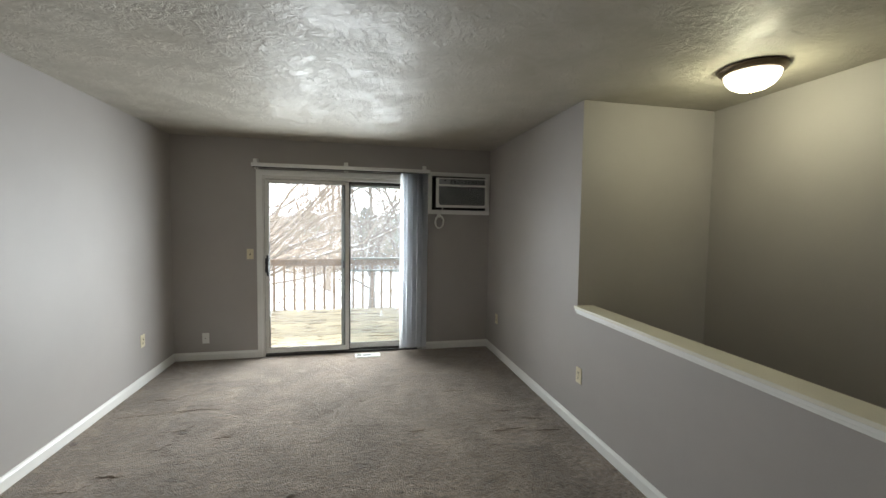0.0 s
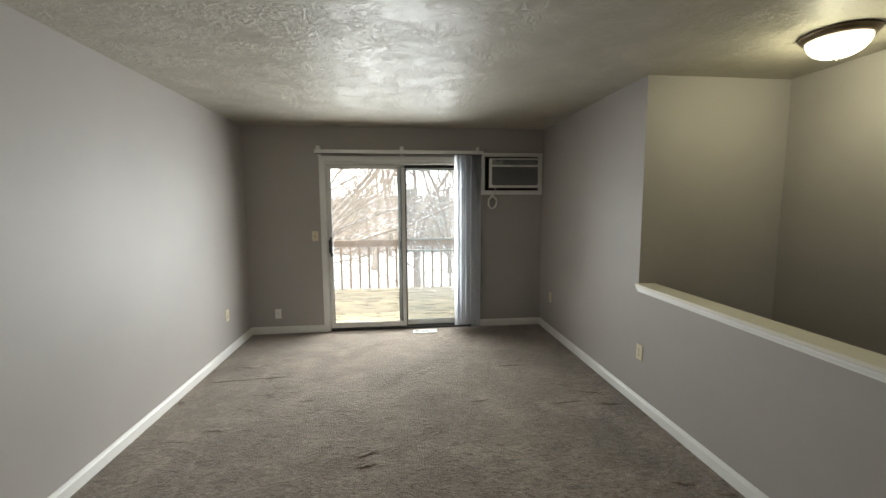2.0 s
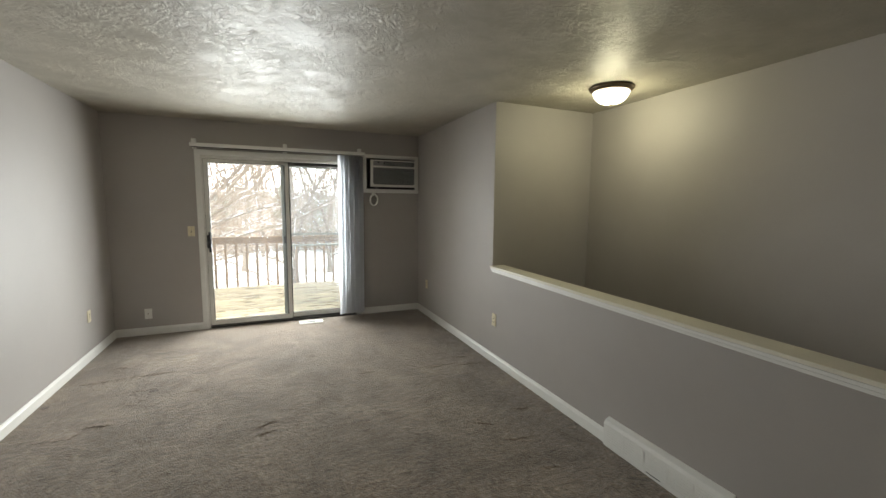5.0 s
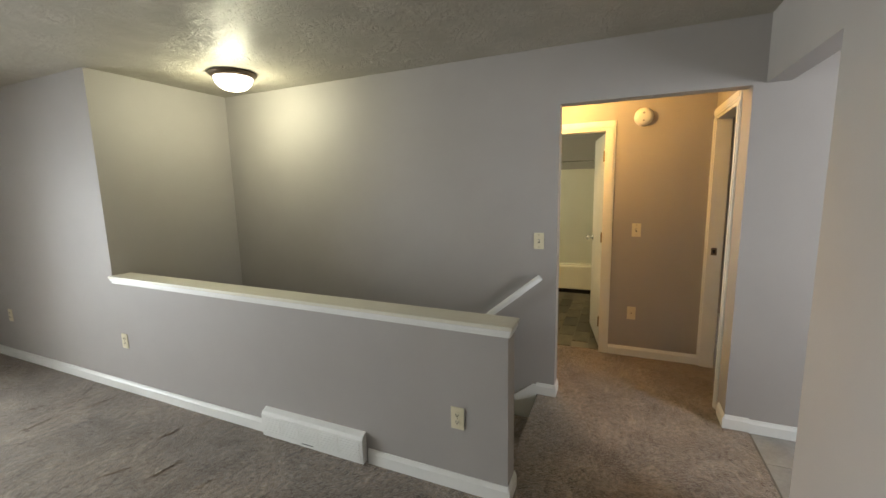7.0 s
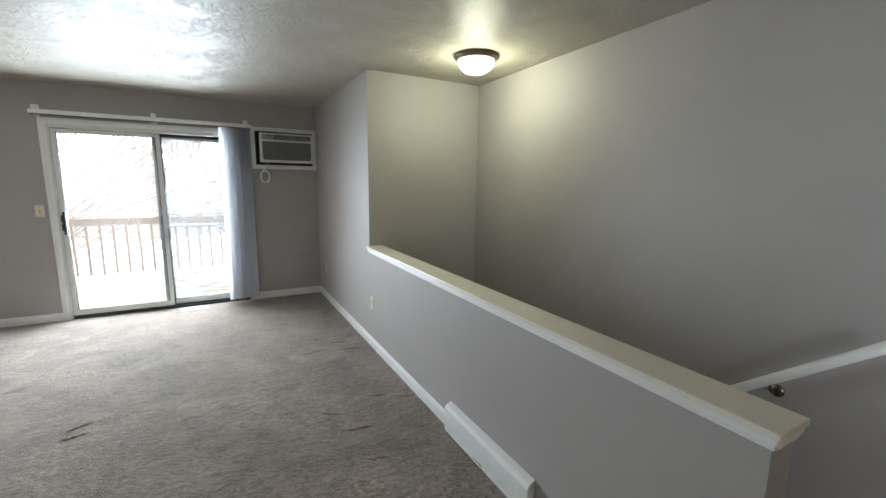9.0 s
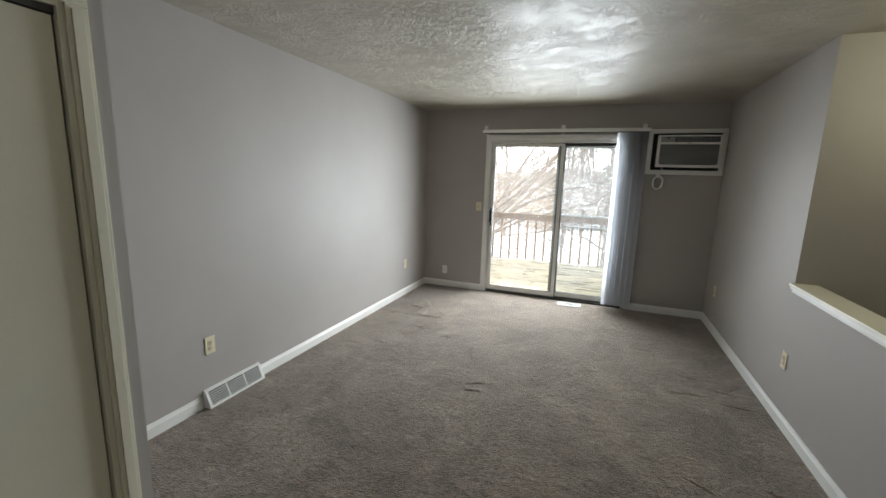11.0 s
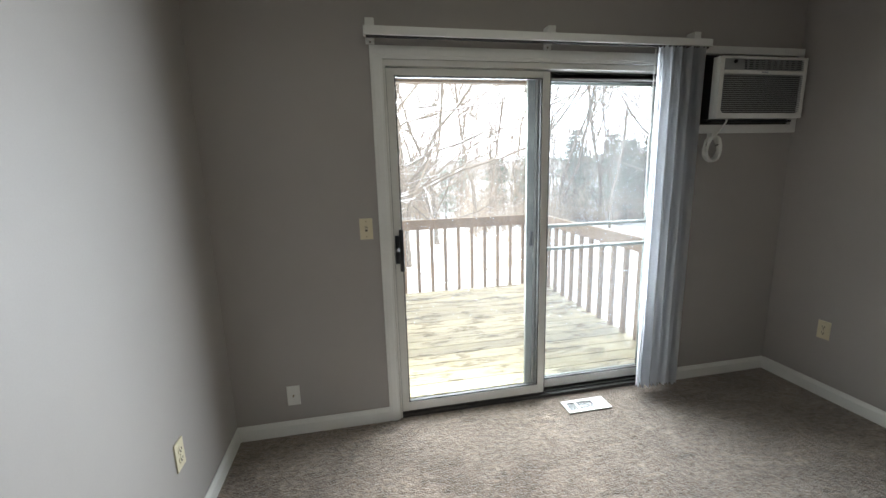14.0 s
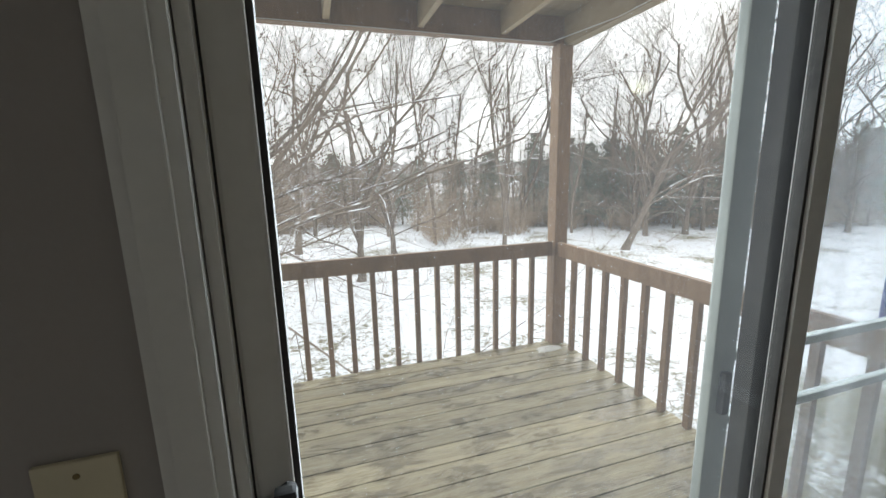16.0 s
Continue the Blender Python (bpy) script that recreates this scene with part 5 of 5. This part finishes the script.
def limbed_tree(seed, lean, height, radius, limbs, label, lift=0.02):
    """A short trunk that carries a few long limbs: (share of the trunk's height, direction, length, radius)."""
    rng = random.Random(seed)
    ob = thing("bare_tree", label, "tree", group="yard trees")
    wood, twigs = Wood(), Wood()
    line, p = [], Vector((0, 0, -0.1))
    for k in range(9):
        line.append(p)
        p = p + Vector((lean[0] + rng.gauss(0, 0.05), lean[1] + rng.gauss(0, 0.05), 1)) * (height / 8)
    for k in range(8):
        flare = 1.35 if k == 0 else 1.0
        wood.bar(line[k], line[k + 1], radius * flare * (1 - 0.05 * k), radius * (1 - 0.05 * (k + 1)), 9)
    for share, way, length, thick in limbs:
        q = line[0].lerp(line[8], share)
        grow(rng, wood, twigs, q, Vector(way).normalized(), length, thick, 1, 0.5, lift)
    wood.object("trunk", BARK, ob)
    twigs.object("crown", TWIGS, ob)
    return ob


def placed(ob, x, y, turn=0, size=1.0):
    ob.matrix_basis = pose(x, y, ground_height(x, y), 0, 0, turn) @ Matrix.Diagonal((size, size, size, 1))
    return ob


kinds = [limbed_tree(11, (0.42, -0.13), 3.6, 0.2, ((1.0, (0.24, -0.08, 1), 9.5, 0.12), (0.97, (0.62, -0.2, 1), 9.0, 0.11), (0.9, (0.02, 0.1, 1), 7.5, 0.07),
                                                    (0.72, (0.95, -0.3, 0.28), 6.0, 0.08), (0.8, (0.8, -0.1, 0.7), 6.5, 0.07), (0.85, (-0.4, 0.2, 1), 5.5, 0.05),
                                                    (0.9, (0.3, 0.6, 1), 7.0, 0.06)), "bare leaning tree with a low snow-dusted bough"),
         limbed_tree(23, (0.04, 0.0), 1.7, 0.2, ((1.0, (0.06, 0.05, 1), 10.5, 0.13), (0.9, (0.42, -0.12, 1), 9.8, 0.12), (0.95, (-0.35, 0.2, 1), 7.0, 0.06),
                                                  (0.8, (0.9, 0.1, 0.75), 5.0, 0.05), (0.7, (-0.9, 0.2, 0.6), 4.5, 0.045)),
                     "bare tree forked low into two tall stems"),
         limbed_tree(37, (0.15, 0.0), 2.4, 0.2, ((0.75, (1, -0.1, 0.5), 9.5, 0.075), (0.9, (1, 0.2, 0.24), 5.5, 0.042), (0.62, (1, -0.2, 1.05), 10.0, 0.07),
                                                  (0.8, (1, 0.15, 0.8), 9.0, 0.06), (1.0, (0.65, -0.1, 1.4), 9.0, 0.065), (0.9, (0.8, 0.5, 0.9), 8.5, 0.05),
                                                  (0.95, (-0.6, 0.3, 1), 7.0, 0.08)), "bare tree with long low sweeping limbs", 0.0),
         bare_tree(52, 10.5, 0.14, (0.03, 0.03), "tall slender bare tree with upright branches", 0.4, 0.14)]
placed(kinds[0], 17.3, 22.6, 0)
placed(kinds[1], 2.7, 21.3, 60)
placed(kinds[2], -2.9, 14.2, 0)
placed(kinds[3], 11.4, 25.6, 0)
for n, x, y, turn, size in ((1, -5.5, 20.0, 120, 1.05), (2, -3.5, 18.0, 20, 1.15), (3, 8.2, 29.0, 40, 1.0), (3, 13.6, 29.5, 130, 1.05), (1, 21.5, 25.5, 80, 0.9),
                            (1, 24.0, 29.0, 200, 0.95), (3, 6.0, 33.0, 200, 1.1), (0, 29.0, 25.0, 30, 1.1), (3, 31.0, 28.0, 70, 1.1), (1, 16.5, 33.0, 310, 1.1),
                            (3, 20.0, 33.0, 15, 1.2), (1, 5.2, 27.0, 160, 0.9), (1, 36.0, 24.0, 15, 1.15), (3, 40.0, 27.0, 300, 1.2), (1, 34.0, 21.5, 10, 0.9),
                            (3, 1.0, 36.0, 10, 1.1), (1, -5.0, 33.0, 75, 1.1), (3, 26.0, 32.0, 220, 1.25), (1, 14.0, 36.5, 20, 1.1), (3, 44.0, 22.0, 120, 1.1),
                            (3, 10.0, 31.5, 260, 0.9), (1, 38.5, 19.5, 140, 1.0), (0, 0.0, 29.0, 100, 1.0), (3, 22.5, 30.0, 300, 1.0), (3, 18.0, 28.5, 170, 0.8), (1, 24.5, 25.2, 250, 1.1), (3, 27.0, 26.0, 95, 1.05), (1, 22.0, 27.2, 20, 1.0),
                            (1, 30.5, 23.4, 330, 1.05), (3, 33.0, 24.0, 45, 1.0)):
    copy_thing(kinds[n], pose(x, y, ground_height(x, y), 0, 0, turn) @ Matrix.Diagonal((size, size, size, 1)))


def conifer(seed, height):
    rng = random.Random(seed)
    ob = thing("conifer", "dark green snow-dusted conifer at the wood's edge", "tree", group="conifers")
    wood = Wood()
    wood.bar(Vector((0, 0, -0.1)), Vector((0, 0, height)), 0.12, 0.02, 6)
    wood.object("trunk", BARK, ob)
    crown = Wood()
    for k in range(330):
        t = rng.random() ** 0.85
        z = height * (0.16 + 0.84 * t)
        reach = (1 - t) ** 0.6 * height * 0.3 * rng.uniform(0.3, 1.5) * (1 + 0.5 * noise.noise(Vector((z * 0.9, seed, 0)))) + 0.15
        a = rng.uniform(0, 2 * math.pi)
        base = Vector((0, 0, z))
        tip = Vector((reach * math.cos(a), reach * math.sin(a), z + reach * rng.uniform(-0.4, 0.15)))
        crown.bar(base, tip, 0.02, 0.006, 3)
        for _ in range(9):
            s = base.lerp(tip, rng.uniform(0.25, 1.0))
            e = s + Vector((rng.gauss(0, 0.3), rng.gauss(0, 0.3), rng.gauss(0.02, 0.16)))
            crown.bar(s, e, rng.uniform(0.012, 0.034), 0.004, 3)
    crown.object("crown", NEEDLES, ob)
    return ob


firs = [conifer(3, 5.4), conifer(8, 7.4)]
placed(firs[0], 12.5, 37.0)
placed(firs[1], 18.5, 34.5)
for n, x, y, turn, size in ((0, 15.2, 36, 90, 1.1), (1, 22.3, 35, 70, 0.95), (0, 24.9, 33, 10, 1.25), (1, 28.5, 33, 200, 1.0),
                            (1, 33.0, 29, 110, 0.9), (0, 36.5, 28, 0, 1.2), (1, 41.0, 25, 60, 1.0), (0, 8.3, 39, 20, 0.8), (1, 46.0, 24, 0, 1.0), (1, 30.8, 28.5, 33, 0.8),
                            (0, 26.4, 34.5, 250, 0.9), (1, 26.0, 27.5, 40, 0.95), (0, 29.6, 27.2, 130, 1.2), (0, 23.6, 29.5, 300, 1.1), (1, 32.5, 25.0, 210, 0.85), (0, 21.0, 31.0, 75, 1.15),
                            (1, 38.0, 22.5, 160, 0.9), (0, 6.2, 41, 50, 1.0), (0, 3.0, 43, 140, 1.15), (1, 10.4, 41, 200, 0.75), (0, -2.5, 45, 260, 1.0)):
    copy_thing(firs[n], pose(x, y, ground_height(x, y), 0, 0, turn) @ Matrix.Diagonal((size, size, size, 1)))

# understorey and far woods, too many to count
rng = random.Random(77)
brush = Wood()
for k in range(4800):
    x = rng.uniform(-34, 62)
    edge = 29.5 - max(0, x - 18) * 0.36 + (9 if x < 8 else 0) + 2.5 * noise.noise(Vector((x * 0.2, 0, 0)))
    y = edge + abs(rng.gauss(0, 6))
    if noise.noise(Vector((x * 0.3, y * 0.3, 7))) < (-0.3 if x > 26 else -0.2 if x < 10 else 0.0):
        continue
    p = Vector((x, y, ground_height(x, y) - 0.05))
    big = rng.uniform(0.35, 1.0) * (1.0 if rng.random() < 0.7 else 2.4) * (1.6 if x > 26 else 1.25 if x < 10 else 1.0)
    for _ in range(rng.randint(4, 8)):
        q = p + Vector((rng.gauss(0, 0.5), rng.gauss(0, 0.5), rng.uniform(0.8, 2.2))) * big
        brush.bar(p, q, rng.uniform(0.006, 0.016), 0.004, 3)
        for _ in range(4):
            s = p.lerp(q, rng.uniform(0.3, 0.95))
            brush.bar(s, s + Vector((rng.gauss(0, 0.4), rng.gauss(0, 0.4), rng.uniform(0.0, 0.6))) * big, 0.008, 0.004, 3)
tagged(brush.object("undergrowth", BRUSH), "dry brown brush at the wood's edge", "bushes", "", "stuff")

woods = Wood()
for k in range(1250):
    x = rng.uniform(-75, 95)
    y = 34 + rng.random() ** 1.3 * 40 - max(0, x - 20) * 0.3 + (6 if x < 6 else 0)
    z = ground_height(x, y)
    h = rng.uniform(5, 10.5)
    p, q = Vector((x, y, z - 0.1)), Vector((x + rng.gauss(0, 0.6), y, z + h))
    woods.bar(p, q, rng.uniform(0.04, 0.11), 0.015, 4)
    for _ in range(13):
        t = rng.uniform(0.25, 0.97)
        s = p.lerp(q, t)
        e = s + Vector((rng.gauss(0, 1.0), rng.gauss(0, 1.0), rng.uniform(0.3, 1.6))) * (1.3 - 0.7 * t)
        woods.bar(s, e, 0.02 * (1.2 - t), 0.004, 3)
        for _ in range(2):
            f = s.lerp(e, rng.uniform(0.3, 0.9))
            woods.bar(f, f + Vector((rng.gauss(0, 0.45), rng.gauss(0, 0.45), rng.uniform(0.1, 0.7))), 0.006, 0.003, 3)
for k in range(760):
    x = rng.uniform(21, 66)
    y = 31 - (x - 21) * 0.34 + rng.random() * 13
    z = ground_height(x, y)
    h = rng.uniform(3.2, 8.6)
    p, q = Vector((x, y, z - 0.1)), Vector((x + rng.gauss(0, 0.5), y + rng.gauss(0, 0.3), z + h))
    woods.bar(p, q, rng.uniform(0.02, 0.06), 0.01, 3)
    for _ in range(14):
        t = rng.uniform(0.08, 0.97)
        s = p.lerp(q, t)
        e = s + Vector((rng.gauss(0, 0.8), rng.gauss(0, 0.8), rng.uniform(0.1, 1.1))) * (1.2 - 0.6 * t)
        woods.bar(s, e, 0.016 * (1.2 - t), 0.004, 3)
        for _ in range(3):
            f = s.lerp(e, rng.uniform(0.3, 0.9))
            woods.bar(f, f + Vector((rng.gauss(0, 0.35), rng.gauss(0, 0.35), rng.uniform(0.0, 0.5))), 0.007, 0.003, 3)
tagged(woods.object("far_woods", TWIGS), "bare winter woods beyond the snowy lawn", "woods", "", "stuff")

# twigs and leaf litter poking through the snow
litter = Wood()
for k in range(5000):
    x, y = rng.uniform(-8, 24), rng.uniform(8.5, 27)
    p = Vector((x, y, ground_height(x, y)))
    litter.bar(p, p + Vector((rng.gauss(0, 0.12), rng.gauss(0, 0.12), rng.uniform(0.02, 0.12))), 0.008, 0.003, 3)
tagged(litter.object("leaf_litter", BRUSH), "dead leaves and stalks in the snow", "litter", "", "stuff")

# low wooded ridge behind
bm = bmesh.new()
rows = []
for k in range(721):
    a = radians(-10 + 200 * k / 720)
    x, y = 10 + 170 * math.cos(a), 170 * math.sin(a)
    top = GZ + 7.6 + 2.2 * noise.noise(Vector((k * 0.03, 0, 0))) + 1.1 * noise.noise(Vector((k * 0.2, 5, 0))) + 1.3 * rng.random()
    rows.append((bm.verts.new((x, y, GZ - 3)), bm.verts.new((x * 1.06, y * 1.06, top))))
for a, b in zip(rows, rows[1:]):
    bm.faces.new((a[0], b[0], b[1], a[1]))
structure("backdrop", bm, FARWOOD, "hazy wooded ridge on the horizon", "ridge")

# the building round the deck
structure("facade_west", wall_mesh("y", 5.0, 5.14, -9.0, -0.12, -3.0, 5.5), SIDING, "tan sided outer wall", "wall")
structure("facade_east", wall_mesh("y", 5.0, 5.14, 4.9, 12.0, -3.0, 5.5), SIDING, "tan sided outer wall", "wall")
structure("facade_upper", wall_mesh("y", 5.0, 5.14, -0.12, 4.9, 2.75, 5.5), SIDING, "tan sided upper wall", "wall")
structure("roof_slab", one_box(-9.0, 12.0, -4.0, 5.14, 5.5, 5.6), SIDING, "flat building roof", "roof")
structure("facade_rear", one_box(-9.0, 12.0, -4.2, -4.0, -3.0, 5.5), SIDING, "tan sided rear wall", "wall")

# ---- tiles ----
bath = bpy.data.objects["floor_bath"]
tile = part("tile", one_box(-0.148, 0.148, -0.073, 0.073, -0.006, 0.0, bevel=0.002), SLATE, bath)
first_used = False
for i in range(8):
    for j in range(9):
        x, y = 5.84 + 0.302 * (i - 0.5 * (j % 2)), -0.44 + 0.152 * j
        if not (5.83 < x < 7.6):
            continue
        t = tile if not first_used else tile.copy()
        if first_used:
            scene.collection.objects.link(t)
        first_used = True
        t.matrix_basis = pose(x, y, 0.0)
kit = bpy.data.objects["floor_kitchen"]
ktile = part("tile", one_box(-0.15, 0.15, -0.15, 0.15, -0.006, 0.0, bevel=0.0015), KITCHEN_TILE, kit)
first_used = False
for i in range(5):
    for j in range(5):
        t = ktile if not first_used else ktile.copy()
        if first_used:
            scene.collection.objects.link(t)
        first_used = True
        t.matrix_basis = pose(STAIR - 0.165 - 0.304 * i, -1.545 - 0.304 * j, -0.002)
